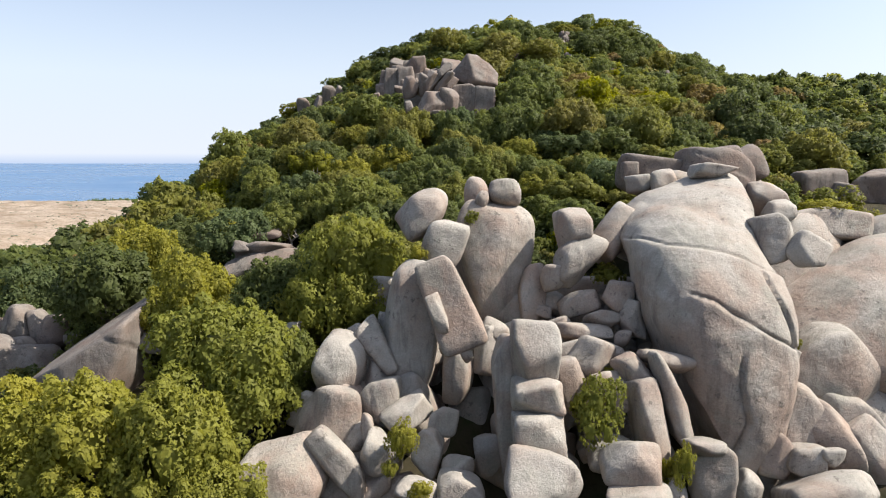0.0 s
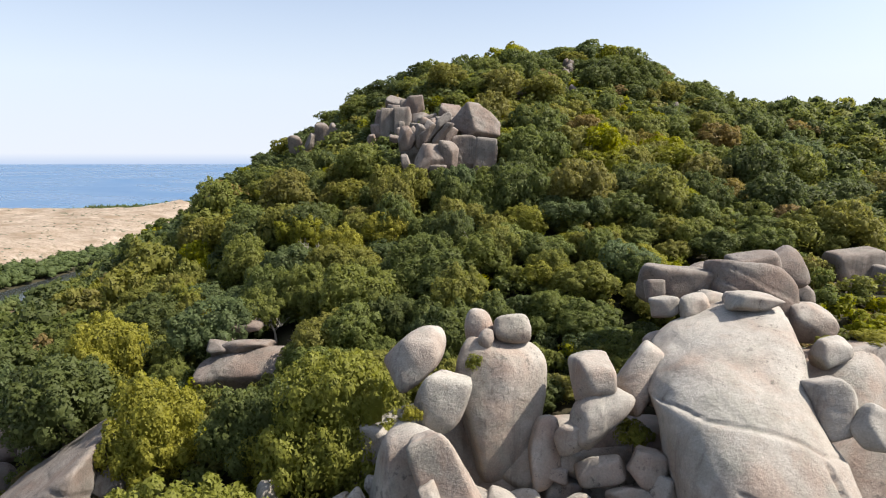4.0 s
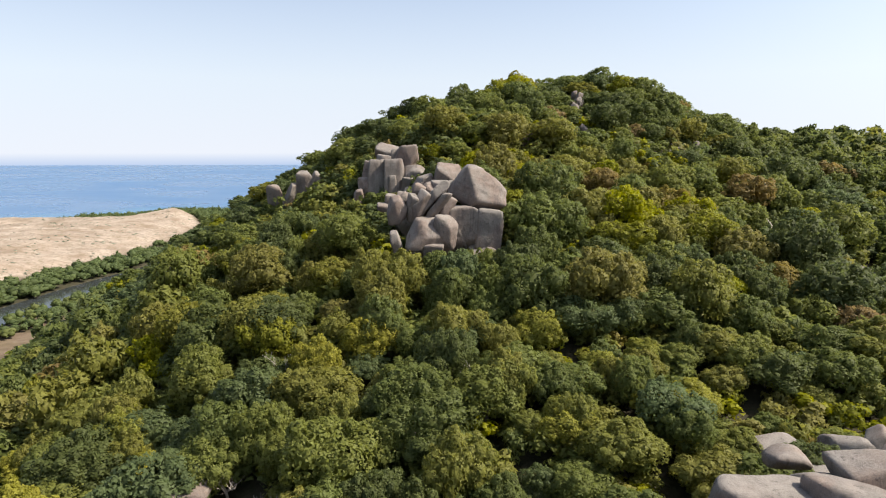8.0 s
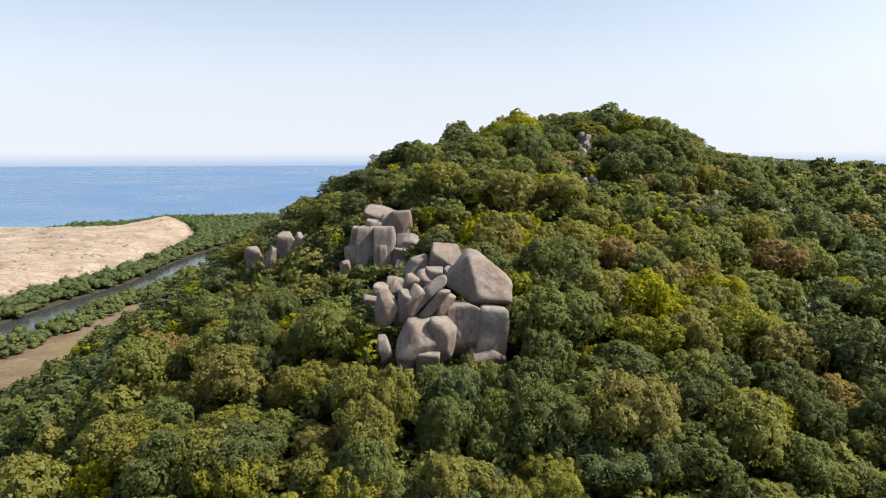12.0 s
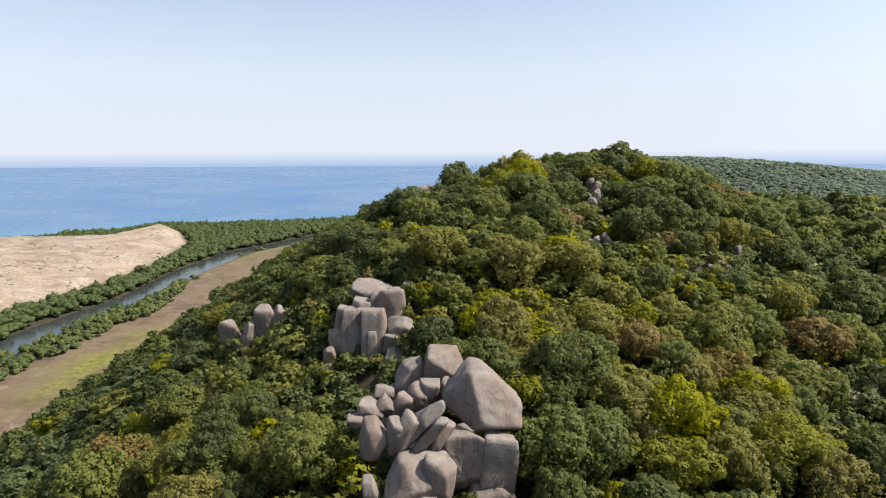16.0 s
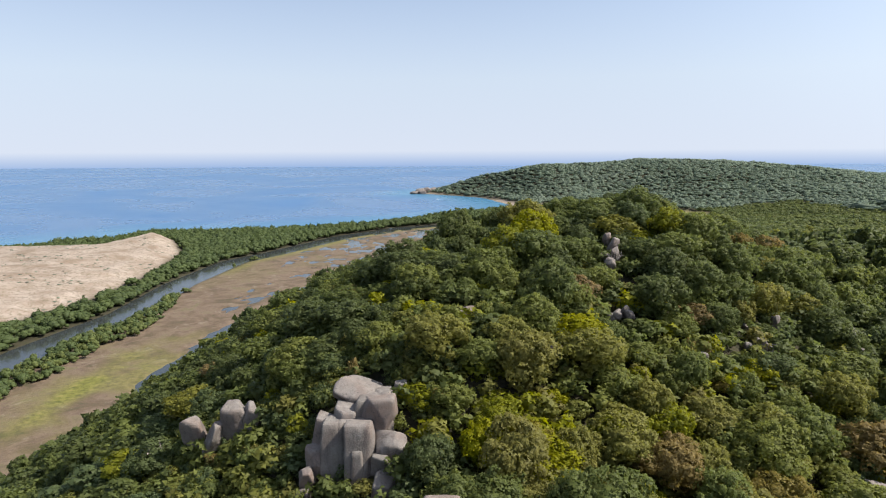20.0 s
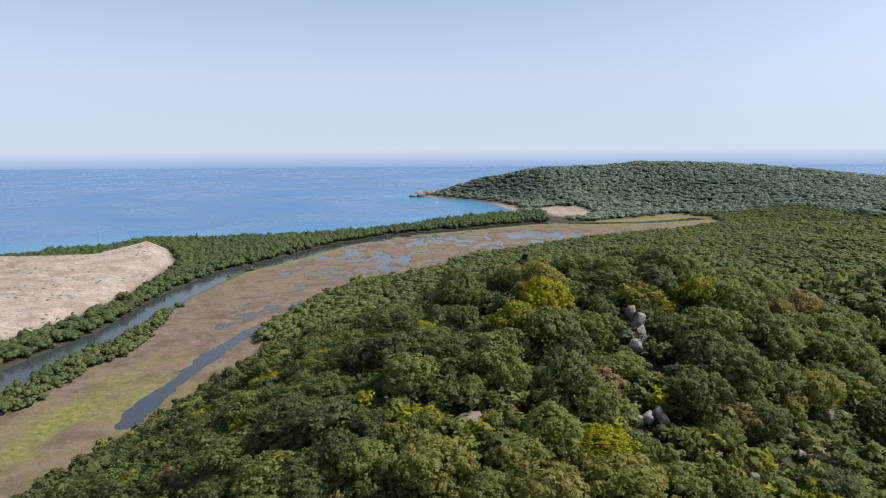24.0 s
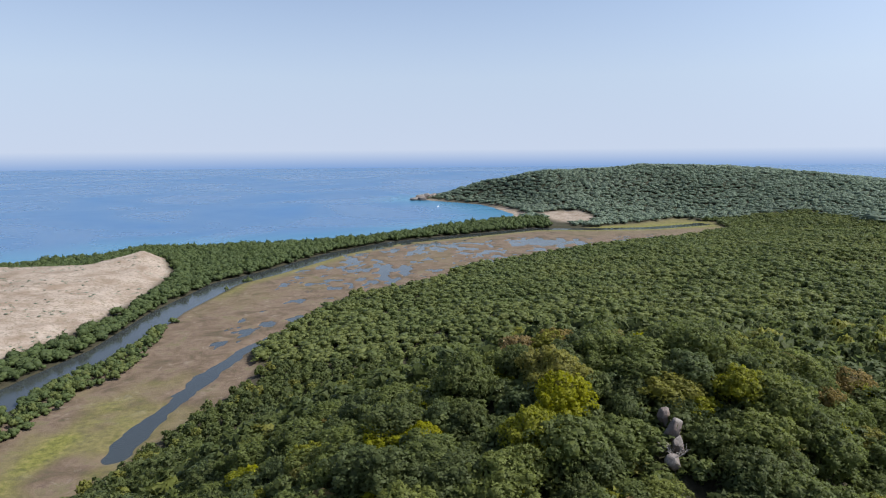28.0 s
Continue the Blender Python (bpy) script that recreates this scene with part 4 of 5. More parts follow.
boulder(-5.6, 38.6, 49.8, 1.88, 1.90, 1.91, 31, 3.3)
boulder(-5.7, 34.2, 46.6, 0.46, 0.44, 0.42, -15, 2.6)
boulder(17.8, 33.1, 44.5, 0.41, 0.36, 0.32, 23, 2.6)
boulder(9.6, 38.6, 49.5, 1.77, 1.62, 1.49, -23, 3.3)
boulder(-7.1, 33.6, 47.3, 0.74, 0.72, 0.71, -19, 2.8)
boulder(5.0, 38.6, 50.5, 1.38, 1.40, 1.43, 13, 2.7)

boulder(-9.6, 40.0, 51.5, 0.58, 0.68, 0.80, 0, 2.4)
boulder(-9.3, 39.5, 50.4, 0.62, 0.58, 0.54, -0, 2.4)
boulder(-16.9, 59.0, 53.9, 2.40, 1.94, 0.69, 6, 2.8)
boulder(-18.4, 58.0, 54.4, 0.79, 0.82, 0.58, -0, 2.6)
boulder(-17.2, 62.0, 55.3, 1.28, 1.13, 0.39, 5, 2.8)

boulder(-38.0, 56.0, 47.6, 1.39, 1.46, 1.88, -4, 2.6)
boulder(-40.2, 56.5, 46.5, 1.12, 1.26, 1.74, 0, 2.6)
boulder(-36.0, 55.5, 47.6, 0.89, 1.05, 1.54, 10, 2.6)
boulder(-34.5, 55.5, 47.4, 1.11, 1.15, 1.47, 0, 2.4)
boulder(-34.1, 52.0, 44.9, 2.04, 1.91, 2.21, 14, 2.6)
boulder(-36.5, 51.0, 45.6, 1.31, 1.65, 2.56, 0, 2.7)
boulder(-36.4, 53.0, 46.4, 1.33, 1.15, 0.99, -0, 2.6)
boulder(-32.1, 55.0, 46.7, 1.15, 0.85, 0.63, 10, 2.8)
boulder(-25.8, 46.0, 48.6, 3.58, 3.58, 3.58, -6, 3.2, back=8, cracks=1, facets=3, planes=((-0.6, -0.25, 0.76, 0.22),), label="sloping grey granite wedge half buried among the trees")
boulder(-21.3, 45.5, 49.4, 1.00, 0.86, 0.91, -0, 3, label="small pale granite block beside the sloping wedge")

boulder(38.0, 66.0, 57.4, 2.37, 2.13, 3.72, 4, 3.0, back=-2, facets=6, cracks=1)
boulder(46.3, 68.0, 56.7, 5.00, 3.00, 4.52, 6, 2.8, back=-2, facets=6, cracks=2)
boulder(39.4, 64.2, 57.2, 1.62, 1.46, 2.70, -4, 3.1, back=-4, facets=5, cracks=0)
boulder(42.2, 61.0, 54.7, 3.60, 2.16, 2.32, -12, 2.7, back=10, cracks=1)
boulder(35.3, 63.0, 57.1, 1.39, 1.11, 1.32, 20, 2.8, cracks=1)
boulder(19.6, 47.6, 60.9, 2.36, 1.89, 2.32, -4, 2.5, back=8, facets=8, cracks=0, joints=((0.5, 0.2, 0.8, 0.15), (0.6, 0.2, 0.7, -0.35)), label="long granite ledge of the ridge behind the dome")
boulder(16.2, 49.2, 60.9, 3.11, 1.56, 1.58, -7, 2.7, back=2, facets=6, cracks=1, label="long granite ledge of the ridge behind the dome")
boulder(21.4, 50.6, 62.5, 1.50, 1.20, 0.90, 10, 2.6, back=4, cracks=0)
boulder(23.5, 51.2, 61.9, 1.58, 1.11, 1.29, 26, 2.6, back=4, cracks=0)
boulder(18.9, 50.6, 61.7, 1.25, 0.75, 0.67, -4, 2.7, cracks=0)
boulder(19.3, 54.0, 61.6, 1.03, 0.82, 0.58, 0, 2.7, cracks=0)
boulder(13.2, 46.6, 61.6, 0.54, 0.49, 0.65, 0, 2.4, cracks=0)
boulder(15.0, 44.6, 61.0, 0.80, 0.64, 0.81, 10, 2.7, cracks=0)
boulder(13.5, 45.6, 60.8, 0.78, 0.62, 0.65, 8, 2.8, cracks=1)
boulder(17.1, 44.2, 61.3, 0.56, 0.50, 0.76, 6, 2.5, cracks=0)
boulder(16.9, 46.2, 60.9, 1.68, 1.01, 0.69, -10, 2.6, cracks=0)
boulder(22.6, 45.6, 59.8, 1.29, 1.03, 1.14, 4, 2.7, back=8, cracks=0)
boulder(21.6, 42.0, 59.1, 0.94, 0.75, 0.79, 14, 2.7, back=8, cracks=0)
boulder(12.9, 44.5, 58.9, 0.78, 0.70, 0.63, 20, 2.7)
boulder(26.7, 59.0, 59.4, 1.89, 1.31, 0.90, -12, 2.9)
boulder(28.5, 58.5, 59.1, 1.05, 1.13, 1.92, 40, 2.9)
boulder(22.0, 60.0, 59.3, 1.32, 1.04, 0.57, 8, 2.9)
boulder(22.4, 57.0, 59.2, 1.26, 1.01, 0.42, -0, 2.9)

boulder(-15.8, 59.0, 51.7, 4.09, 3.13, 1.98, 6, 2.7, back=24, label="sloping dark granite slab with pale streaks among the trees")
boulder(-19.0, 66.0, 54.3, 1.38, 1.28, 0.61, 4, 2.8)
boulder(-18.6, 61.0, 53.9, 1.54, 1.24, 0.51, -10, 2.8)

boulder(4.2, 93.4, 74.0, 3.05, 2.7, 2.66, -4, 2.9, back=0, cracks=1, facets=0, planes=((0.66, 0.1, 0.74, 0.78), (-0.86, 0, 0.5, 0.88), (0.36, -0.78, 0.48, 0.7), (-0.78, -0.62, 0.05, 0.66), (-0.55, -0.1, -0.82, 0.7), (0.1, -0.5, -0.86, 0.86)), label="huge faceted granite boulder balanced on the blocks of the tor")
boulder(2.7, 91.8, 69.9, 1.58, 1.6, 2.5, 4, 3.3, back=-2, cracks=1, facets=4)
boulder(5.4, 91.6, 69.9, 1.36, 1.5, 2.15, -6, 3.3, back=-2, cracks=1, facets=4)
boulder(4.4, 91.4, 66.6, 2.11, 1.90, 1.87, 0, 2.9, back=-6, cracks=1)
boulder(-1.7, 88.5, 69.7, 1.86, 1.68, 1.54, -3, 3.1, back=-4, cracks=1, planes=((0.4, -0.7, 0.5, 0.76), (-0.7, -0.5, 0.4, 0.76)))
boulder(0.4, 88.8, 69.6, 1.26, 1.2, 1.95, -8, 3.0, back=-4, cracks=0)
boulder(-0.8, 88.0, 67.6, 0.98, 0.98, 1.14, -4, 2.9, cracks=0)
boulder(-2.6, 88.2, 67.5, 1.00, 1.00, 1.10, 6, 2.9, cracks=0)
boulder(-4.7, 88.4, 68.6, 0.60, 0.72, 1.32, 4, 2.7, cracks=0)
boulder(-0.8, 90.6, 73.4, 0.66, 1.05, 2.33, -44, 2.6, back=-4, cracks=0, label="long granite slab leaning in the middle of the tor")
boulder(-0.2, 90.0, 72.6, 0.50, 0.81, 1.79, -40, 2.7, back=-4, cracks=0, label="long granite slab leaning in the middle of the tor")
boulder(-2.2, 90.2, 72.6, 0.74, 0.89, 1.57, -26, 2.5, cracks=0)
boulder(-3.0, 90.6, 72.4, 0.70, 0.85, 1.43, -8, 2.5, cracks=0)
boulder(0.6, 90.4, 72.3, 0.66, 0.72, 1.24, -30, 2.7, cracks=0)
boulder(-4.8, 90.6, 72.1, 1.14, 1.14, 1.27, 10, 2.5, cracks=0)
boulder(-2.6, 93.4, 73.8, 0.65, 0.65, 1.00, -22, 2.3, cracks=0)
boulder(-1.4, 95.4, 73.8, 0.86, 0.86, 1.08, 6, 2.4, cracks=0)
boulder(-0.3, 95.8, 74.0, 0.87, 0.87, 1.04, 0, 2.4, cracks=0)
boulder(1.2, 96.0, 74.1, 0.68, 0.68, 0.84, 0, 2.5, cracks=0)
boulder(-2.1, 99.0, 74.2, 1.39, 1.39, 1.20, 14, 2.7, cracks=0)
boulder(1.1, 99.0, 75.5, 1.67, 1.5, 1.25, -10, 3.3, cracks=1, facets=4, planes=((0.5, -0.5, 0.7, 0.72),), label="flat-topped pale granite block of the tor")
boulder(-5.3, 95.0, 72.6, 1.19, 1.07, 0.69, -18, 2.5, cracks=0)
boulder(-4.4, 98.0, 73.0, 0.90, 0.81, 0.57, -8, 2.5, cracks=0)
boulder(-4.2, 95.2, 72.8, 0.67, 0.60, 0.84, 24, 2.4, cracks=0)
boulder(-6.6, 94.0, 72.2, 0.66, 0.59, 0.48, 0, 2.5, cracks=0)
boulder(-5.8, 115.0, 72.8, 2.36, 2.55, 5.66, 2, 2.5, back=4, taper=-0.12, cracks=1, facets=6, label="tall upright granite fin of the rocky tor")
boulder(-8.8, 114.2, 72.9, 1.20, 2.17, 4.82, -8, 2.5, back=2, taper=-0.1, cracks=1, facets=6, label="tall upright granite fin of the rocky tor")
boulder(-10.7, 113.6, 72.7, 1.13, 1.90, 4.23, -8, 2.5, back=2, taper=-0.12, cracks=1, facets=6, label="tall upright granite fin of the rocky tor")
boulder(-6.6, 111.6, 71.7, 0.86, 1.49, 3.31, -3, 2.5, back=2, cracks=0, facets=6, label="tall upright granite fin of the rocky tor")
boulder(-6.5, 112.3, 72.7, 1.36, 2.00, 4.45, 2, 2.6, back=2, taper=-0.1, cracks=1, facets=6, label="tall upright granite fin of the rocky tor")
boulder(-9.1, 112.8, 73.1, 1.30, 1.80, 3.99, -2, 2.6, back=2, taper=-0.1, cracks=1, facets=6, label="tall upright granite fin of the rocky tor")
boulder(-4.4, 110.8, 71.5, 0.85, 1.12, 2.50, 2, 2.6, back=2, taper=-0.1, cracks=1, facets=6, label="tall upright granite fin of the rocky tor")
boulder(-7.5, 117.0, 78.3, 2.20, 1.76, 1.20, -12, 2.6, back=0, cracks=0, label="long rounded granite capstone of the tor")
boulder(-5.0, 113.4, 77.4, 1.67, 1.51, 1.72, 4, 2.9, back=10, facets=5, cracks=0, label="orange-tinged granite block at the top of the fins")
boulder(-3.7, 111.4, 75.6, 1.39, 1.25, 1.00, 12, 2.9, cracks=0)
boulder(-4.8, 110.6, 73.8, 0.72, 0.72, 1.24, -6, 2.5, cracks=0)
boulder(-3.3, 111.2, 73.8, 0.79, 0.79, 1.19, 6, 2.5, cracks=0)
boulder(-4.1, 109.6, 71.7, 1.19, 1.19, 1.78, -6, 2.6, cracks=0)
boulder(-2.6, 110.4, 72.2, 0.48, 0.48, 0.93, 0, 2.6, cracks=0)
boulder(-10.8, 112.2, 73.0, 0.92, 0.92, 1.74, 6, 2.6, cracks=0)
boulder(-11.6, 111.4, 71.9, 0.73, 0.73, 1.32, 10, 2.7, cracks=0)
boulder(-11.9, 110.6, 70.5, 0.73, 0.73, 1.06, 0, 2.6, cracks=0)
boulder(-3.1, 117.5, 78.6, 0.59, 0.53, 0.67, 0, 2.6, cracks=0)
boulder(-26.4, 123.2, 71.0, 1.25, 1.2, 2.5, 6, 2.9, cracks=0, label="upright half of a split granite rock among the trees")
boulder(-23.9, 121.0, 71.2, 0.8, 1.1, 2.5, -26, 2.6, cracks=0, label="leaning half of a split granite rock among the trees")
boulder(-21.4, 122.0, 72.8, 1.3, 1.25, 2.6, -3, 2.9, cracks=0)
boulder(-19.7, 121.8, 73.3, 1.0, 1.0, 2.1, 4, 3.0, cracks=0)
boulder(-2.7, 100.5, 69.8, 3.29, 2.06, 3.18, 0, 2.6, cracks=0)
boulder(1.6, 94.5, 66.1, 4.80, 1.92, 3.46, 0, 2.6, cracks=0)
boulder(-7.3, 117.0, 68.9, 4.46, 2.67, 3.40, 0, 2.6, cracks=0)

# flat ledges behind the dome, and boulders scattered over the slope and the summit
rock_at(45.1, 111.0, 1.7, 1.4, 1.3, 15)
rock_at(43.0, 112.5, 1.2, 1.1, 1.6, -12)
rock_at(47.3, 109.8, 1.3, 1.0, 0.7, 0)
rock_at(48.6, 112.0, 0.9, 0.8, 0.6, 0)
rock_at(46.5, 97.0, 2.6, 2.2, 1.3, 10)
rock_at(49.0, 99.5, 1.8, 1.5, 1.5, -10)
rock_at(43.0, 95.0, 1.7, 1.5, 0.8, 0)
rock_at(53.5, 102.0, 2.4, 2.0, 0.9, 0)
rock_at(43.5, 187, 1.37, 1.01, 0.86, 0, 3.3)
rock_at(28, 171, 0.86, 0.79, 0.86, 0, 3.3)
rock_at(3.0, 98.5, 1.2, 1.0, 0.8, 0)
rock_at(-29.5, 96.0, 1.0, 0.9, 0.9, 0)
rock_at(-27.5, 97.0, 0.8, 0.7, 1.2, 15)

rock_at(45.0, 186.0, 1.10, 0.90, 0.70, 0, 3.3)

# brown cliffs at the tip of the cape
for x, y, a, c in ((-52, 1655, 9, 5), (-38, 1668, 11, 8), (-22, 1690, 12, 9), (-8, 1712, 11, 8), (-58, 1672, 6, 3), (8, 1738, 12, 8), (-30, 1652, 8, 5), (26, 1766, 12, 7)):
    boulder(x, y, 0.5 * c, a, a, c, 8, 2.9, "brown weathered rock of the sea cliff at the cape", "rocks of the cape", back=0)

# rocks in the clearings round the summit
boulder(26.3, 148.8, 89.2, 0.68, 0.54, 1.09, 20, 3.0, label="pale grey granite rock in a clearing near the summit", group="boulders of the summit", cracks=0)
boulder(26.5, 146.8, 88.7, 0.59, 0.55, 1.22, -20, 3.0, label="pale grey granite rock in a clearing near the summit", group="boulders of the summit", cracks=0)
boulder(26.3, 144.8, 87.7, 0.51, 0.50, 1.12, 10, 3.0, label="pale grey granite rock in a clearing near the summit", group="boulders of the summit", cracks=0)
boulder(25.0, 145.2, 87.4, 0.66, 0.53, 0.60, 0, 3.0, label="pale grey granite rock in a clearing near the summit", group="boulders of the summit", cracks=0)
boulder(25.2, 143.2, 86.8, 0.71, 0.57, 0.74, 10, 3.0, label="pale grey granite rock in a clearing near the summit", group="boulders of the summit", cracks=0)
boulder(23.3, 132.5, 82.1, 0.57, 0.45, 0.65, 10, 3.0, label="pale grey granite rock in a clearing near the summit", group="boulders of the summit", cracks=0)
boulder(24.3, 132.8, 82.4, 0.51, 0.41, 0.91, -15, 3.0, label="pale grey granite rock in a clearing near the summit", group="boulders of the summit", cracks=0)
boulder(24.8, 132.0, 82.0, 0.50, 0.40, 0.84, 20, 3.0, label="pale grey granite rock in a clearing near the summit", group="boulders of the summit", cracks=0)
boulder(22.5, 132.5, 81.9, 0.51, 0.40, 0.46, 0, 3.0, label="pale grey granite rock in a clearing near the summit", group="boulders of the summit", cracks=0)
boulder(46.6, 138.2, 79.2, 0.55, 0.56, 1.23, 14, 3.0, label="pale grey granite rock in a clearing near the summit", group="boulders of the summit", cracks=0)
boulder(49.5, 140.5, 78.4, 0.77, 0.62, 0.65, 0, 3.0, label="pale grey granite rock in a clearing near the summit", group="boulders of the summit", cracks=0)
boulder(41.4, 135.5, 79.3, 0.60, 0.48, 0.61, 0, 3.0, label="pale grey granite rock in a clearing near the summit", group="boulders of the summit", cracks=0)
boulder(40.6, 131.8, 78.4, 0.51, 0.40, 0.85, -8, 3.0, label="pale grey granite rock in a clearing near the summit", group="boulders of the summit", cracks=0)
boulder(41.7, 131.8, 78.0, 0.51, 0.44, 0.98, 12, 3.0, label="pale grey granite rock in a clearing near the summit", group="boulders of the summit", cracks=0)
boulder(43.0, 131.8, 77.4, 0.63, 0.51, 0.85, 0, 3.0, label="pale grey granite rock in a clearing near the summit", group="boulders of the summit", cracks=0)
boulder(39.4, 131.2, 78.3, 0.44, 0.35, 0.58, 10, 3.0, label="pale grey granite rock in a clearing near the summit", group="boulders of the summit", cracks=0)
boulder(60.6, 143.5, 75.8, 1.76, 1.41, 1.06, 4, 3.0, label="pale grey granite rock in a clearing near the summit", group="boulders of the summit", cracks=0)
boulder(56.9, 136.2, 74.9, 1.28, 1.03, 0.97, 0, 3.0, label="pale grey granite rock in a clearing near the summit", group="boulders of the summit", cracks=0)
boulder(13.0, 122.0, 80.4, 0.55, 0.48, 1.07, 8, 3.0, label="pale grey granite rock in a clearing near the summit", group="boulders of the summit", cracks=0)
boulder(14.0, 122.8, 80.5, 0.61, 0.49, 0.85, 0, 3.0, label="pale grey granite rock in a clearing near the summit", group="boulders of the summit", cracks=0)
boulder(31.6, 126.0, 78.2, 0.47, 0.49, 1.08, 0, 3.0, label="pale grey granite rock in a clearing near the summit", group="boulders of the summit", cracks=0)
rock_at(3.8, 128.7, 1.5, 2.1, 0.5, 8, 2.9)


# ---------------------------------------------------------------- trees
def crown(seed, lobes, clumps, leaves, leaf, flat=1.0, core=1, fill=0.62):
    """A crown of radius about 1 and height about 1.7 over its foot: lobes that carry clumps, each with a coat of small leaves that turn outwards.
    Vertices, triangles and normals."""
    rng = np.random.default_rng(seed)
    d, q = SPHERES[core]
    q = np.concatenate([q[:, [0, 1, 2]], q[:, [0, 2, 3]]])
    middle, size = [(0, 0, 1.0)], [0.62]
    for k in range(lobes - 1):
        ang, out = 6.283 * (k + rng.uniform(-0.3, 0.3)) / max(1, lobes - 1), rng.uniform(0.4, 0.66)
        middle.append((out * math.cos(ang), out * math.sin(ang), rng.uniform(0.55, 1.15)))
        size.append(rng.uniform(0.3, 0.46))
    middle, size = np.array(middle), np.array(size)
    verts, tris, turns, count = [], [], [], 0
    for c, r in zip(middle, size):
        verts.append(c + d * (r * (fill + 0.06 * wobble(d * 2.5 + c * 7, seed)))[:, None])
        turns.append(d)
        tris.append(q + count)
        count += len(d)
    # clumps over the upper side of every lobe
    host = rng.choice(len(size), clumps, p=size**2 / (size**2).sum())
    lift = rng.normal(0, 1, (clumps, 3)) + (0, 0, 0.45)
    lift /= np.linalg.norm(lift, axis=1)[:, None]
    ball = middle[host] + lift * (size[host] * rng.uniform(0.8, 1.05, clumps))[:, None]
    girth = rng.uniform(0.11, 0.22, clumps) * min(1.8, (26 / clumps) ** 0.4)
    bare = (np.linalg.norm(ball[:, None] - middle[None], axis=2) / size[None]).min(1) > 0.7
    host, lift, ball, girth = host[bare], lift[bare], ball[bare], girth[bare]
    # half of the leaves coat the lobes, half stand out in clumps
    n = leaves
    which = rng.choice(len(girth), n, p=girth**2 / (girth**2).sum())
    way = rng.normal(0, 1, (n, 3)) + 0.5 * lift[which] + (0, 0, 0.25)
    way /= np.linalg.norm(way, axis=1)[:, None]
    at = ball[which] + way * (girth[which] * rng.uniform(0.75, 1.12, n) * (1 + 0.2 * wobble(way * 3 + which[:, None], seed + 3)))[:, None]
    lean = lift[which]
    lobe = rng.choice(len(size), 2 * n, p=size**2 / (size**2).sum())
    out = rng.normal(0, 1, (2 * n, 3)) + (0, 0, 0.4)
    out /= np.linalg.norm(out, axis=1)[:, None]
    rise = 0.9 + 0.13 * wobble(out * 4.5 + lobe[:, None] * 3.0, seed + 5) + rng.uniform(-0.09, 0.07, 2 * n)
    at = np.concatenate([at, middle[lobe] + out * (size[lobe] * rise)[:, None]])
    way, lean = np.concatenate([way, out + 0.5 * rng.normal(0, 1, out.shape)]), np.concatenate([lean, out])
    way /= np.linalg.norm(way, axis=1)[:, None]
    gap = (np.linalg.norm(at[:, None] - middle[None], axis=2) / size[None]).min(1)
    keep = np.where(gap > 0.7)[0]
    first, rest = keep[keep < n], keep[keep >= n]
    keep = np.concatenate([first[: leaves // 2], rest[: leaves - len(first[: leaves // 2])]])
    at, way, lean = at[keep], way[keep], lean[keep]
    n = len(at)
    normal = way + (0, 0, 0.25) + rng.normal(0, 0.5, (n, 3))
    normal /= np.linalg.norm(normal, axis=1)[:, None]
    u = np.cross(normal, rng.normal(0, 1, (n, 3)))
    u /= np.linalg.norm(u, axis=1)[:, None]
    v = np.cross(normal, u)
    s = leaf * rng.uniform(0.6, 1.4, n)[:, None]
    verts.append(np.stack([at - u * s - v * s * 0.55, at + u * s - v * s * 0.45, at + v * s], 1).reshape(-1, 3))
    shade = 0.5 * way + 0.35 * lean + 0.42 * normal
    shade /= np.linalg.norm(shade, axis=1)[:, None]
    turns.append(np.repeat(shade, 3, 0))
    tris.append(np.arange(3 * n).reshape(-1, 3) + count)
    verts, tris, turns = np.concatenate(verts), np.concatenate(tris), np.concatenate(turns)
    verts[:, 2] *= flat
    return verts, tris, turns


def trunk(seed):
    """A tapered, bent trunk that splits into limbs, for a crown of radius 1."""
    rng = np.random.default_rng(seed)
    verts, quads = [], []

    def limb(a, b, ra, rb):
        a, b = np.array(a, float), np.array(b, float)
        steps = 4
        for k in range(steps + 1):
            t = k / steps
            c = a + (b - a) * t + (math.sin(3.1 * t) * rng.uniform(-0.04, 0.04), math.sin(3.1 * t) * rng.uniform(-0.04, 0.04), 0)
            for s in range(6):
                verts.append(c + np.array((math.cos(s * 1.0472), math.sin(s * 1.0472), 0)) * (ra + (rb - ra) * t))
            if k:
                o = len(verts) - 12
                for s in range(6):
                    quads.append((o + s, o + (s + 1) % 6, o + 6 + (s + 1) % 6, o + 6 + s))

    limb((0, 0, -0.12), (0.03, 0.02, 0.55), 0.075, 0.055)
    for k in range(4):
        ang = 1.57 * k + rng.uniform(-0.4, 0.4)
        limb((0.03, 0.02, 0.45), (0.42 * math.cos(ang), 0.42 * math.sin(ang), rng.uniform(0.75, 1.1)), 0.045, 0.015)
    return np.array(verts), np.array(quads)


ROCKS = np.array(TAKEN)


def free(x, y, reach, share=0.9, front=0.0):
    """Which spots lie clear of the boulders."""
    ok = np.ones(len(x), bool)
    for bx, by, bz, br in ROCKS:
        room = reach + (1.3 if front and by > 85 and br > 0.7 else 0)
        ok &= (x - bx) ** 2 + (y - by) ** 2 > (share * br + room) ** 2
        if front and (by > 105 or bx > 35) and br > 0.7:
            clear = front if by < 120 or bx < -12 else 0.4 * front
            for k in (0.4, 0.75, 1.0):
                ok &= (x - bx) ** 2 + (y - by + k * clear) ** 2 > (share * br + 0.3) ** 2
    return ok


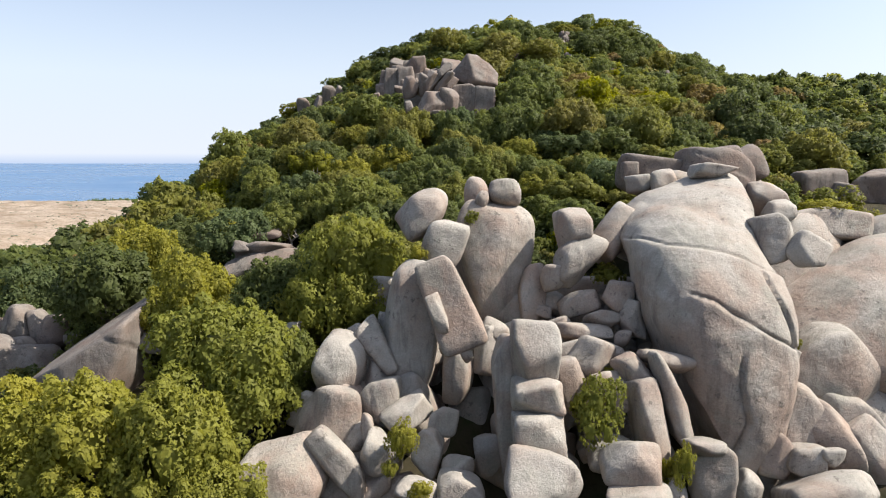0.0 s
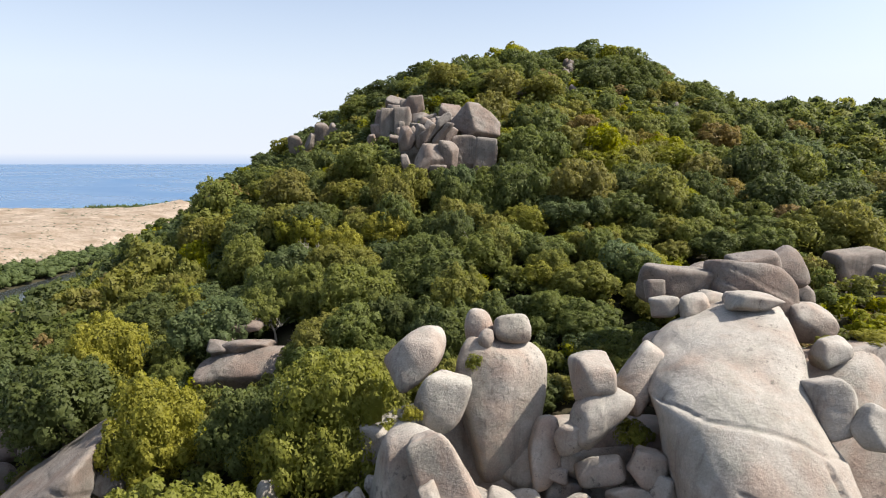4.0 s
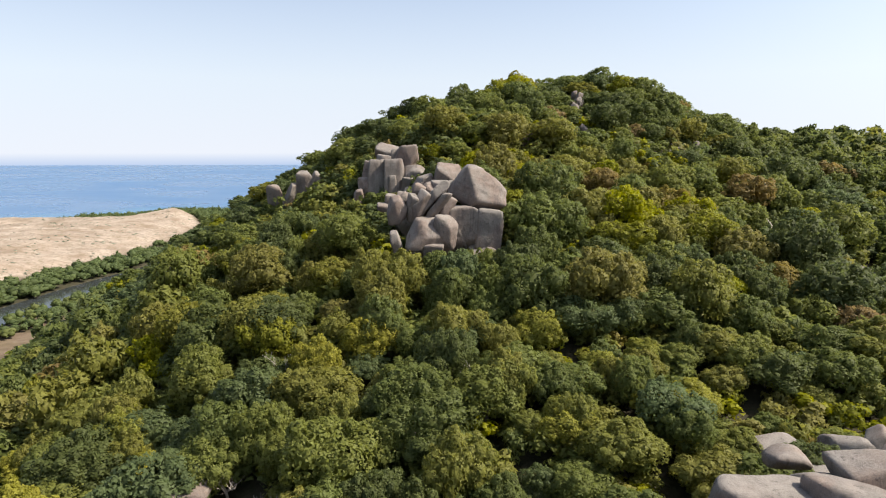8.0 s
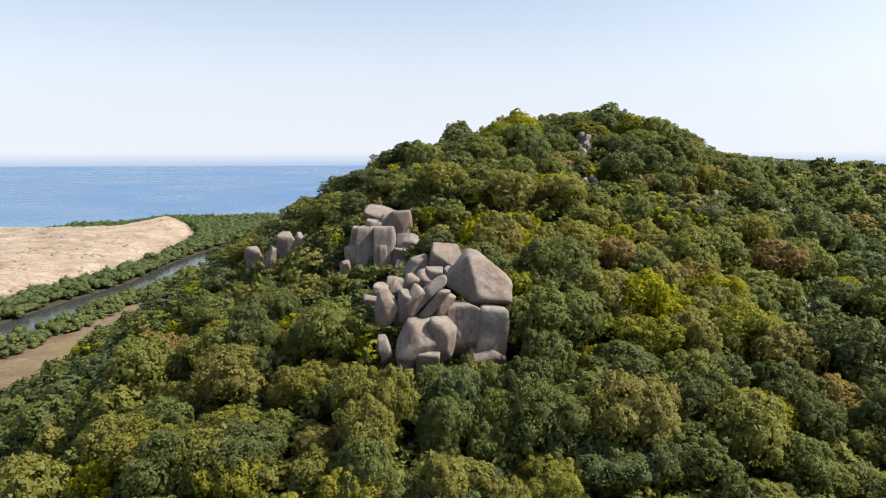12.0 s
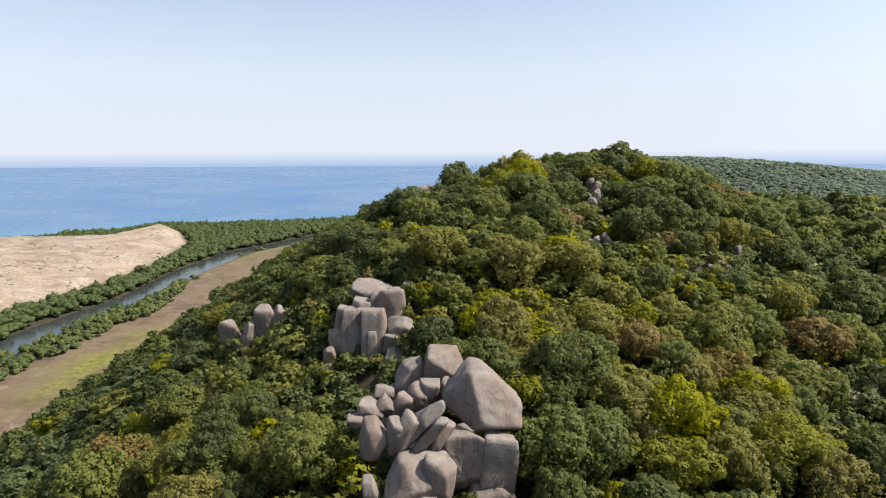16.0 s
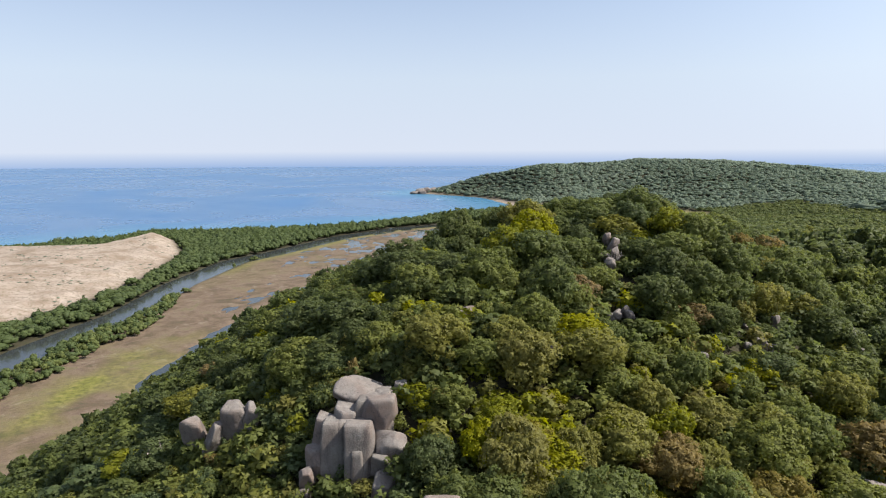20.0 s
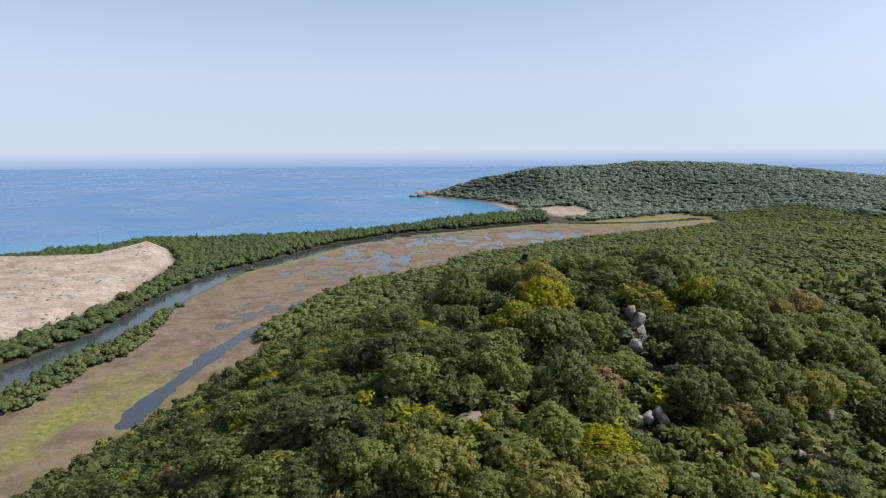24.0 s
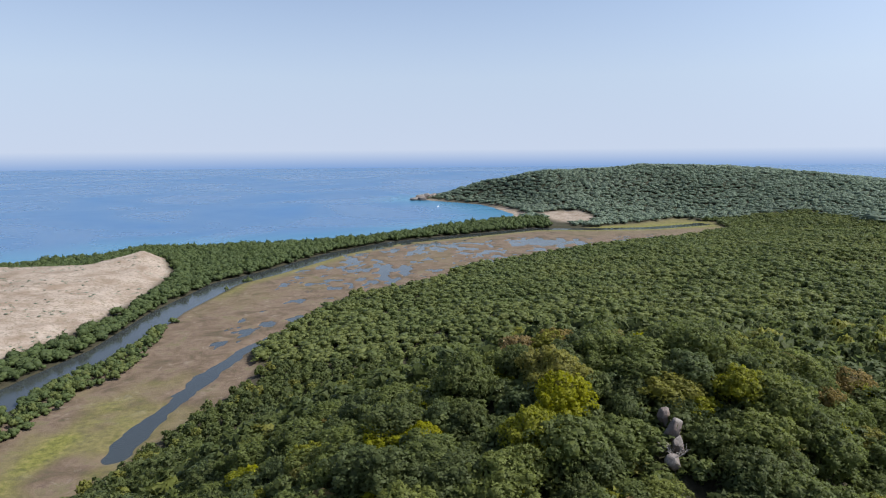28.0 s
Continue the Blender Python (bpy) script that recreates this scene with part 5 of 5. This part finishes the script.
def spots(x0, x1, y0, y1, step, seed):
    """Uneven places on a jittered lattice."""
    rng = np.random.default_rng(seed)
    x, y = np.meshgrid(np.arange(x0, x1, step), np.arange(y0, y1, step))
    x, y = x.ravel().astype(float), y.ravel().astype(float)
    x += np.where((np.round(y / step) % 2) > 0, step / 2, 0)
    return x + rng.uniform(-0.6, 0.6, len(x)) * step, y + rng.uniform(-0.6, 0.6, len(x)) * step, rng


def wood(name, protos, x, y, z, radius, height, tint, material, label, category, group=""):
    """Many trees joined into one object of uncountable stuff."""
    rng = np.random.default_rng(len(x))
    kinds, V, Q, T, N, count = rng.integers(0, len(protos), len(x)), [], [], [], [], 0
    turn = rng.uniform(0, 6.283, len(x))
    for k, (pv, pq, pn) in enumerate(protos):
        at = np.where(kinds == k)[0]
        if not len(at):
            continue
        c, s = np.cos(turn[at])[:, None], np.sin(turn[at])[:, None]
        px = (pv[:, 0] * c - pv[:, 1] * s) * radius[at][:, None] + x[at][:, None]
        py = (pv[:, 0] * s + pv[:, 1] * c) * radius[at][:, None] + y[at][:, None]
        pz = pv[:, 2] * height[at][:, None] / 1.7 + z[at][:, None]
        V.append(np.stack([px, py, pz], 2).reshape(-1, 3))
        Q.append((pq[None] + (np.arange(len(at)) * len(pv))[:, None, None] + count).reshape(-1, 3))
        T.append(np.repeat(tint[at], len(pv)))
        N.append(np.stack([pn[:, 0] * c - pn[:, 1] * s, pn[:, 0] * s + pn[:, 1] * c, np.broadcast_to(pn[:, 2], (len(at), len(pn)))], 2).reshape(-1, 3))
        count += len(at) * len(pv)
    ob = new(name, mesh_of(name, np.concatenate(V), np.concatenate(Q), material, True, np.concatenate(N), tint=np.concatenate(T)))
    return tagged(ob, label, category, group, "stuff")


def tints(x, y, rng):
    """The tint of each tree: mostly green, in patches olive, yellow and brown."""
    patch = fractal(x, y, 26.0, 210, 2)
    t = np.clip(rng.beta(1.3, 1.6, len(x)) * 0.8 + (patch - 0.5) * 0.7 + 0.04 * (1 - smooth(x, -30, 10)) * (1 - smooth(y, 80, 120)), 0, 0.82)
    # from y = 112 up to 142 the tints close in on the dark green
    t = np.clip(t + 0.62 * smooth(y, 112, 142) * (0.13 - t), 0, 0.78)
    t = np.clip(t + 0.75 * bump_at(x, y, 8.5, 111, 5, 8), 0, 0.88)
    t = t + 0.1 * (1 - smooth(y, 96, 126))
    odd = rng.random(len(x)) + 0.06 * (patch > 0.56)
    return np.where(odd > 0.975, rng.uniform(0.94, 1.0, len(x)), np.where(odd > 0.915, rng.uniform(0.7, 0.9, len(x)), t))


# trees that stand nearest to the flight, one by one
TREE_MESHES = []
for k in range(7):
    v, q, turns = crown(40 + k, 9, 60, 9000, 0.032)
    tv, tq = trunk(60 + k)
    ov, oq, oturns = crown(240 + k, 11, 110, 15000, 0.025)
    TREE_MESHES.append((mesh_of("crown", v, q, LEAF_TREE, True, turns), mesh_of("trunk", tv, tq, BARK, True), mesh_of("olive_crown", ov, oq, LEAF_OLIVE, True, oturns)))


def tree(x, y, z, radius, height, kind, turn, olive=False, label="broad-leaved tree with a dense green crown on the hillside", category="tree", group="trees of the hillside"):
    ob = new("tree")
    radius = max(radius, height / 2.3)
    ob.matrix_world = Matrix.LocRotScale((x, y, z), Euler((0, 0, turn)), (radius, radius, height / 1.7))
    green, stem, yellow = TREE_MESHES[kind % len(TREE_MESHES)]
    part("trunk", stem, ob)
    part("crown", yellow if olive else green, ob)
    return tagged(ob, label, category, group)


OLIVE = "broad-leaved tree with a yellowish olive crown beside the boulders"
NEAR = (-40, 40, 22, 76)
x, y, rng = spots(*NEAR, 3.3, 5)
ok = free(x, y, 0.7, 0.8) & ~((x > 29) & (y > 52) & (y < 67)) & ~((np.abs(x + 16) < 5.5) & (y > 47) & (y < 63)) & ~((x > -9) & (y < 41)) & ~((x > 5) & (y < 46)) & (x > -30 - (y - 22)) & ~((x > -36) & (x < -13) & (y > 33) & (y < 48 + 0.3 * (-13 - x)))
x, y = x[ok], y[ok]
z = ground_z(x, y)
for i in range(len(x)):
    low = 0.75 if x[i] > 6 else 1.0
    r = rng.uniform(3.0, 4.3) if rng.random() < 0.35 else rng.uniform(1.6, 2.9)
    tall = rng.uniform(2.8, 6.6) * low
    tree(x[i], y[i], z[i] - 0.1, min(r, tall / 1.35), tall, int(rng.integers(0, 7)), rng.uniform(0, 6.28), *((True, OLIVE) if rng.random() < (0.5 if x[i] < -6 and y[i] < 50 else 0.1) else ()))

# trees before the sloping slab and round the boulders of the slope
for x, y, r, h, kind in ((-18.5, 52.5, 2.0, 2.2, 1), (-15.0, 51.5, 1.8, 2.0, 4), (-11.0, 55.0, 2.2, 4.4, 2), (-22.5, 58.5, 2.0, 4.2, 5)):
    tree(x, y, float(ground_z(x, y)[0]) - 0.1, r, h, kind, x, y < 45, OLIVE if y < 45 else "broad-leaved tree with a dense green crown on the hillside")

for x, y, z, r, h, olive in ((-12.5, 35.5, 47.3, 5.0, 7.9, 1), (-18.4, 31.5, 46.2, 4.6, 6.2, 1), (-23.1, 33.0, 45.1, 2.6, 6.3, 1), (-13.6, 30.5, 47.1, 2.4, 5.1, 1), (-9.9, 37.5, 47.5, 2.3, 5.0, 0), (-6.2, 43.0, 51.3, 2.8, 7.9, 1), (-5.1, 41.5, 50.9, 1.2, 4.6, 1), (-27.8, 52.0, 46.5, 5.1, 9.6, 0), (-19.2, 47.5, 50.3, 3.0, 5.7, 1), (-12.5, 45.5, 49.5, 3.2, 6.1, 0), (-39.4, 60.0, 44.7, 4.2, 7.9, 0), (-28.8, 60.0, 50.9, 3.8, 6.1, 1), (-20.2, 62.0, 50.7, 4.1, 7.4, 0), (-9.3, 46.0, 51.1, 1.8, 5.6, 0)):
    foot = min(z, float(ground_z(x, y)[0]))
    tree(x, y, foot, r, h + z - foot, int(abs(x)) % 7, x, *((True, OLIVE) if olive else ()))

# trees that stand before the blocks at the foot of the tor
for x, y, r, top in ((-6.5, 84.5, 2.3, 69.0), (-3.6, 83.0, 2.6, 68.9), (-0.4, 84.4, 2.2, 68.8), (2.2, 83.2, 2.5, 69.2), (4.9, 84.8, 2.2, 69.0), (7.6, 84.0, 2.7, 69.6), (0.8, 80.2, 2.7, 67.8), (5.6, 80.6, 2.6, 68.0), (-5.4, 80.0, 2.5, 67.6), (9.8, 87.0, 2.4, 71.0)):
    foot = float(ground_z(x, y)[0]) - 0.1
    tree(x, y, foot, r, top - foot, int(x * 3) % 7, x)

# low shrubs that close the ground between and round the boulders
x, y, rng = spots(-34, 50, 38, 128, 1.9, 15)
ok = free(x, y, 0.25, 0.85) & ~free(x, y, 1.6, 0.85) & (y > 41 + 0.25 * np.abs(x - 4)) & (rng.random(len(x)) < 0.85)
x, y = x[ok], y[ok]
wood("rock_shrubs", [crown(70 + k, 5, 16, 420, 0.085) for k in range(4)], x, y, ground_z(x, y) - 0.1, rng.uniform(0.9, 1.7, len(x)), rng.uniform(1.4, 3.0, len(x)), tints(x, y, rng), LEAF_HILL, "low green scrub growing between the granite boulders", "shrubs")

# undergrowth between the nearest trees
x, y, rng = spots(NEAR[0], NEAR[1], 40, NEAR[3] + 2, 2.1, 16)
ok = free(x, y, 0.3, 0.85) & ((x < 2) | (y > 48))
x, y = x[ok], y[ok]
wood("undergrowth", [crown(76 + k, 4, 10, 420, 0.095) for k in range(4)], x, y, ground_z(x, y) - 0.2, rng.uniform(1.2, 2.0, len(x)), rng.uniform(1.2, 2.6, len(x)), tints(x, y, rng), LEAF_HILL, "dense green undergrowth below the trees", "shrubs")

x, y, rng = spots(-60, 82, NEAR[3], 176, 2.2, 17)
ok = free(x, y, 0.1, 0.75)
x, y = x[ok], y[ok]
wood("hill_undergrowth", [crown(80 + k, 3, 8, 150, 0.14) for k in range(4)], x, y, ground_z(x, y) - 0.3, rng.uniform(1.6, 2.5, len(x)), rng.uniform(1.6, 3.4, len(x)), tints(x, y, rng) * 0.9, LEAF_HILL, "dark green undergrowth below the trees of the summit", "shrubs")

# the rest of the hillside: fine crowns along the flight, simpler ones aside
x, y, rng = spots(-31, 2, 97, 129, 1.5, 18)
ok = free(x, y, 0.1, 0.75) & ~((x > -13) & (x < -2) & (y > 104) & (y < 113))
x, y = x[ok], y[ok]
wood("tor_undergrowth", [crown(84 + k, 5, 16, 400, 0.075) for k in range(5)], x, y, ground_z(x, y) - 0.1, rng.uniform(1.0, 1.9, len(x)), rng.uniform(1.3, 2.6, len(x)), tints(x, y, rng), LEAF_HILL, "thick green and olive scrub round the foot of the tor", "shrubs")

MID = [crown(90 + k, 8, 36, 1100, 0.078) for k in range(6)]
FINE = [crown(190 + k, 9, 64, 3600, 0.042) for k in range(7)]
FINEST = [crown(260 + k, 9 + k % 3, 80, 6500, 0.033) for k in range(7)]
x, y, rng = spots(-62, 84, 28, 176, 3.75, 6)
ok = free(x, y, 0.6, 0.8, 9.0) & ~((x > -28) & (x < -16) & (y > 113) & (y < 127.5)) & ~((x > -13) & (x < -1) & (y > 102) & (y < 113)) & ~((x > NEAR[0] + 1) & (x < NEAR[1] - 1) & (y < NEAR[3] - 1)) & (y > 30)
x, y = x[ok], y[ok]
r = np.where(rng.random(len(x)) < 0.38, rng.uniform(3.2, 4.7, len(x)), rng.uniform(1.6, 3.2, len(x)))
h = (1.6 + 1.2 * r) * rng.uniform(0.7, 1.35, len(x)) * (1 - 0.16 * smooth(y, 95, 125)) * (1 - 0.25 * smooth(-x, -4, 6) * smooth(y, 106, 116))
h = np.where((x > 19) & (x < 31) & (y > 148) & (y < 162), np.minimum(h, 4.6), h)
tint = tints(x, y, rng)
tint = np.where((x > -4) & (x < 13) & (y > 78) & (y < 93), np.minimum(tint, 0.3), tint)
# lower growth before the fins and the split rock
bare = ((x > -15) & (x < 0) & (y > 99) & (y < 114)) | ((x > -29) & (x < -18) & (y > 109) & (y < 127)) | ((x > -8) & (x < 11) & (y > 79) & (y < 92))
for cx, cy in ((27, 147), (27, 141), (25, 132), (46, 136), (44, 130), (56, 135), (13, 119), (32, 126), (3, 126)):
    bare |= ((x - cx) / 3.4) ** 2 + ((y - cy + 2) / 5) ** 2 < 1
r, h = np.where(bare, np.minimum(r, 1.7), r), np.where(bare, np.minimum(h, np.where(y < 86, 4.6, 1.9)), h)
close = (x > -34) & (x < 62)
nearest = (x > -27) & (x < 34) & (y < 114)
for protos, here, name in ((FINEST, nearest, "slope_oaks"), (FINE, close & ~nearest, "hill_woodland"), (MID, ~close, "side_woodland")):
    wood(name, protos, x[here], y[here], ground_z(x[here], y[here]) - 0.2, r[here], h[here], tint[here], LEAF_HILL, "dense mixed oak woodland covering the hill, green with yellow and brown crowns", "woodland")

OUTER = [crown(120 + k, 6, 14, 130, 0.185) for k in range(5)]
x, y, rng = spots(-190, 300, -40, 420, 5.0, 7)
zz, sand, flat, reed = land(x, y)
ok = ~((x > -63) & (x < 85) & (y > 29) & (y < 177)) & (x < np.maximum(44, 30 + 0.71 * y)) & (y > 0) & (flat < 0.1) & (sand < 0.2) & (zz > 1.2) & ~((np.abs(x) < 44) & (y < 36) & (y > 14)) & (along(x, y, RIVERLINE) > 20)
x, y, zz = x[ok], y[ok], zz[ok]
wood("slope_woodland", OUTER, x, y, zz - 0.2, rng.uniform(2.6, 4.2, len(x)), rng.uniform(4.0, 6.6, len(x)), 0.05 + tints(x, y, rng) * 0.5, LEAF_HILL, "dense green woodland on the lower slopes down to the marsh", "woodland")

# woods of the plain
BANK = [crown(140 + k, 5, 10, 70, 0.13, core=2, fill=0.92) for k in range(5)]
FAR = [crown(150 + k, 6, 8, 44, 0.17, fill=0.95) for k in range(5)]
x, y, rng = spots(-330, 620, 300, 1130, 6.4, 8)
zz, sand, flat, reed = land(x, y)
rv, sh = along(x, y, RIVERLINE), signed(x, y, SHORE)
right = (signed(x, y, MARSH) < -2) & (x > -140) & ((y > 420) | (x > 300)) & (y < 700 + 0.95 * x) & (x < 20 + 0.71 * (y - 60))
ok = right & (sand < 0.2) & (zz > 1.0) & (sh > 30) & (rv > 18)
# tints start higher here: haze over the plain put into the leaf colour
wood("valley_woodland", FAR, x[ok], y[ok], zz[ok] - 0.3, rng.uniform(3.0, 7.4, ok.sum()), rng.uniform(4.0, 6.8, ok.sum()), 0.2 + 0.3 * fractal(x[ok], y[ok], 60.0, 91) * rng.uniform(0.5, 1.2, ok.sum()), LEAF_CALM, "even dark green forest on the plain behind the marsh", "forest")
x, y, rng = spots(-420, 240, 150, 1130, 5.6, 9)
zz, sand, flat, reed = land(x, y)
rv, sh = along(x, y, RIVERLINE), signed(x, y, SHORE)
west = (x < np.interp(y, [0, 320, 423, 457, 655, 706, 829, 914, 985, 1060], [-300, -216, -205, -199, -193, -166, -115, -52, 60, 180])) & (signed(x, y, DUNE) < -4)
ok = west & (rv > 13.5) & (sand < 0.25) & (sh > 24) & (zz > 0.4)
wood("riverside_woodland", BANK, x[ok], y[ok], zz[ok] - 0.3, rng.uniform(3.4, 6.6, ok.sum()), rng.uniform(4.5, 7.8, ok.sum()) * (1 + 0.35 * smooth(y[ok], 600, 760)), 0.22 * rng.beta(2, 2, ok.sum()), LEAF_CALM, "green belt of riverside trees between the dune and the river", "woodland")
x, y, rng = spots(-300, -100, 100, 760, 4.0, 10)
rv = along(x, y, RIVERLINE)
ok = (rv > 12.5) & (rv < 12.5 + 21 * (1 - smooth(y, 400, 540)) + 3 * (fractal(x, y, 20, 4) > 0.5)) & (signed(x, y, MARSH) > -12) & (fractal(x, y, 14.0, 44) > 0.32 + 0.2 * smooth(y, 500, 700)) & (y < 690)
wood("bank_shrubs", BANK, x[ok], y[ok], ground_z(x[ok], y[ok]) - 0.2, rng.uniform(1.8, 4.0, ok.sum()), rng.uniform(2.5, 6.0, ok.sum()), 0.05 + 0.33 * rng.random(ok.sum()), LEAF_CALM, "green willow scrub along the river bank", "shrubs")
HEAD = [crown(180 + k, 5, 6, 14, 0.2, fill=0.98) for k in range(6)]
x, y, rng = spots(-60, 1500, 700, 2050, 10.0, 11)
zz, sand, flat, reed = land(x, y)
ok = (signed(x, y, SHORE) > 14) & (sand < 0.3) & (x < 60 + 0.71 * (y - 60)) & (flat < 0.1) & (zz > 1.5) & ~((x < 620) & (y < 700 + 0.95 * x) & (y < 1130)) & ~((x < 215) & (y < 1130))
# headland takes the pale end of the ramp, haze included in its colours
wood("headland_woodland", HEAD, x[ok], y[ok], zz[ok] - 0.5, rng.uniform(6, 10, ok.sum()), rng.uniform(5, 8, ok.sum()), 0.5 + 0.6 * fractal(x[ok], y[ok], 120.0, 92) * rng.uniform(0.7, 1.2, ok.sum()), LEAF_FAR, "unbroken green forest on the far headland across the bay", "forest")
x, y, rng = spots(300, 1700, 100, 1000, 26.0, 12)
zz, sand, flat, reed = land(x, y)
ok = ~((x < 620) & (y > 300)) & (zz > 2) & (flat < 0.1)
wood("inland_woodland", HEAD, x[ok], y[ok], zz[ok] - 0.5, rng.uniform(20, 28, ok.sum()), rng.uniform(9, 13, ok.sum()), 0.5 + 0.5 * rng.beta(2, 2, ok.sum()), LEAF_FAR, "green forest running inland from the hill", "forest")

# scrub on the dune and along its seaward edge
x, y, rng = spots(-620, -235, 330, 770, 7.5, 13)
ok = (signed(x, y, DUNE) > 2) & (fractal(x, y, 30, 5) > 0.57)
wood("dune_grass", HEAD, x[ok], y[ok], ground_z(x[ok], y[ok]) - 0.15, rng.uniform(0.8, 2.0, ok.sum()), rng.uniform(0.3, 0.7, ok.sum()), 0.9 + 0.1 * rng.random(ok.sum()), LEAF_FAR, "sparse olive tufts of grass on the sand", "grass")
x, y, rng = spots(-480, -300, 690, 800, 5.0, 14)
ok = (signed(x, y, SHORE) > 16) & (signed(x, y, DUNE) < 4) & (fractal(x, y, 24, 6) > 0.42)
wood("shore_shrubs", BANK, x[ok], y[ok], ground_z(x[ok], y[ok]) - 0.2, rng.uniform(2.2, 4.0, ok.sum()), rng.uniform(3, 5.5, ok.sum()), 0.3 * rng.random(ok.sum()), LEAF_CALM, "dark green bushes along the beach", "shrubs")


# ---------------------------------------------------------------- a boat in the bay
def boat(x, y):
    ob = new("boat")
    ob.matrix_world = pose(x, y, 0, 0, 0, 70)
    tagged(ob, "small white motor boat moored in the bay", "boat")
    v, q = SPHERES[8]
    hull = v * (4.2, 1.5, 1.1)
    hull[:, 1] *= 1 - 0.5 * np.clip(hull[:, 0] / 4.2, 0, 1) ** 2
    hull[:, 2] = np.minimum(hull[:, 2], 0.55)
    part("hull", mesh_of("hull", hull, q, WHITE, False), ob)
    cabin = np.clip(v * 1.6, -1, 1) * (1.3, 0.85, 0.5) + (0.3, 0, 1.0)
    part("cabin", mesh_of("cabin", cabin, q, WHITE, False), ob)
    part("windscreen", mesh_of("windscreen", np.clip(v * 1.6, -1, 1) * (0.06, 0.7, 0.25) + (1.62, 0, 1.15), q, DARK, False), ob, "dark windscreen")


boat(5.8, 1466)


# ---------------------------------------------------------------- shrubs that grow in the clefts of the outcrop
SHRUB_MESHES = []
for k in range(4):
    v, q, turns = crown(230 + k, 7, 26, 2600, 0.045)
    v = v * (1, 1, 0.8)
    tv, tq = trunk(240 + k)
    SHRUB_MESHES.append((mesh_of("shrub_leaves", v, q, LEAF_YELLOW, True, turns), mesh_of("stem", tv * (0.5, 0.5, 0.8), tq, BARK, True)))


def shrub(x, y, z, radius, height, label="bright yellow-green shrub growing in a cleft between the boulders"):
    ob = new("shrub")
    ob.matrix_world = Matrix.LocRotScale((x, y, z), Euler((0, 0, x * 2.3)), (radius, radius, height / 1.36))
    leaves, stem = SHRUB_MESHES[int(abs(x * 7)) % 4]
    part("stem", stem, ob)
    part("leaves", leaves, ob)
    return tagged(ob, label, "shrub", "shrubs of the outcrop")


shrub(7.4, 30.5, 48.1, 1.46, 4.40)
shrub(-2.1, 30.8, 47.4, 0.93, 2.65)
shrub(10.9, 28.3, 47.1, 0.61, 2.63)
shrub(19.1, 34.5, 52.2, 0.41, 1.07)
shrub(-1.6, 38.5, 56.3, 0.61, 1.22)
shrub(10.1, 39.5, 54.5, 1.14, 1.81)
shrub(1.7, 41.0, 58.3, 0.57, 1.08)
shrub(-2.7, 30.2, 46.9, 0.46, 1.18)
shrub(25.5, 43.5, 58.9, 1.63, 1.06)
shrub(22.5, 43.5, 58.8, 0.90, 0.86)
shrub(10.4, 28.8, 47.1, 0.47, 1.77)
shrub(8.8, 33.0, 51.0, 0.49, 0.94)
shrub(-1.1, 28.5, 46.7, 0.74, 1.13)


# ---------------------------------------------------------------- bare dead trees among the green ones
DEAD_WOOD = plain("dead_wood", (0.34, 0.3, 0.26), 0.9)


def stick(a, b, ra, rb, rng):
    """A tapered, slightly crooked limb as vertices and quads."""
    a, b, steps, verts, quads = np.array(a, float), np.array(b, float), 5, [], []
    bend = rng.uniform(-0.08, 0.08, 3) * np.linalg.norm(b - a)
    for k in range(steps + 1):
        t = k / steps
        c = a + (b - a) * t + bend * math.sin(math.pi * t)
        for s in range(5):
            verts.append(c + np.array((math.cos(s * 1.2566), math.sin(s * 1.2566), 0)) * (ra + (rb - ra) * t))
        if k:
            o = len(verts) - 10
            quads += [(o + s, o + (s + 1) % 5, o + 5 + (s + 1) % 5, o + 5 + s) for s in range(5)]
    return verts, quads


def bare_tree(x, y, height, seed):
    rng = np.random.default_rng(seed)
    ob = new("dead_tree")
    ob.matrix_world = Matrix.Translation((x, y, float(ground_z(x, y)[0]) - 0.2))
    top = np.array((rng.uniform(-0.5, 0.5), rng.uniform(-0.5, 0.5), 0.55 * height))
    v, q = stick((0, 0, 0), top, 0.13, 0.08, rng)
    part("trunk", mesh_of("dead_trunk", v, q, DEAD_WOOD, True), ob)
    for k in range(7):
        ang, start = 0.9 * k + rng.uniform(-0.3, 0.3), top * rng.uniform(0.55, 1.0)
        end = start + np.array((math.cos(ang), math.sin(ang), 0)) * rng.uniform(0.8, 1.5) + (0, 0, rng.uniform(0.25, 0.5) * height)
        V, Q = stick(start, end, 0.06, 0.025, rng)
        for twig in range(5):
            at = start + (end - start) * rng.uniform(0.35, 1.0)
            tv, tq = stick(at, at + rng.normal(0, 0.35, 3) + (0, 0, 0.45), 0.024, 0.01, rng)
            Q = Q + [tuple(i + len(V) for i in f) for f in tq]
            V = V + tv
        part("branch", mesh_of("dead_branch", V, Q, DEAD_WOOD, True), ob)
    return tagged(ob, "dead grey tree with bare twisted branches among green trees", "tree", "dead trees of the hillside")


for k, (x, y, height) in enumerate(((-13.9, 74.3, 4.6), (27.4, 83.3, 4.4), (-32.2, 124.0, 4.6), (-15.2, 63.5, 3.2), (-11.5, 59.5, 2.6), (25.7, 143.6, 3.4), (3.0, 68.0, 3.8))):
    bare_tree(x, y, height, 300 + k)
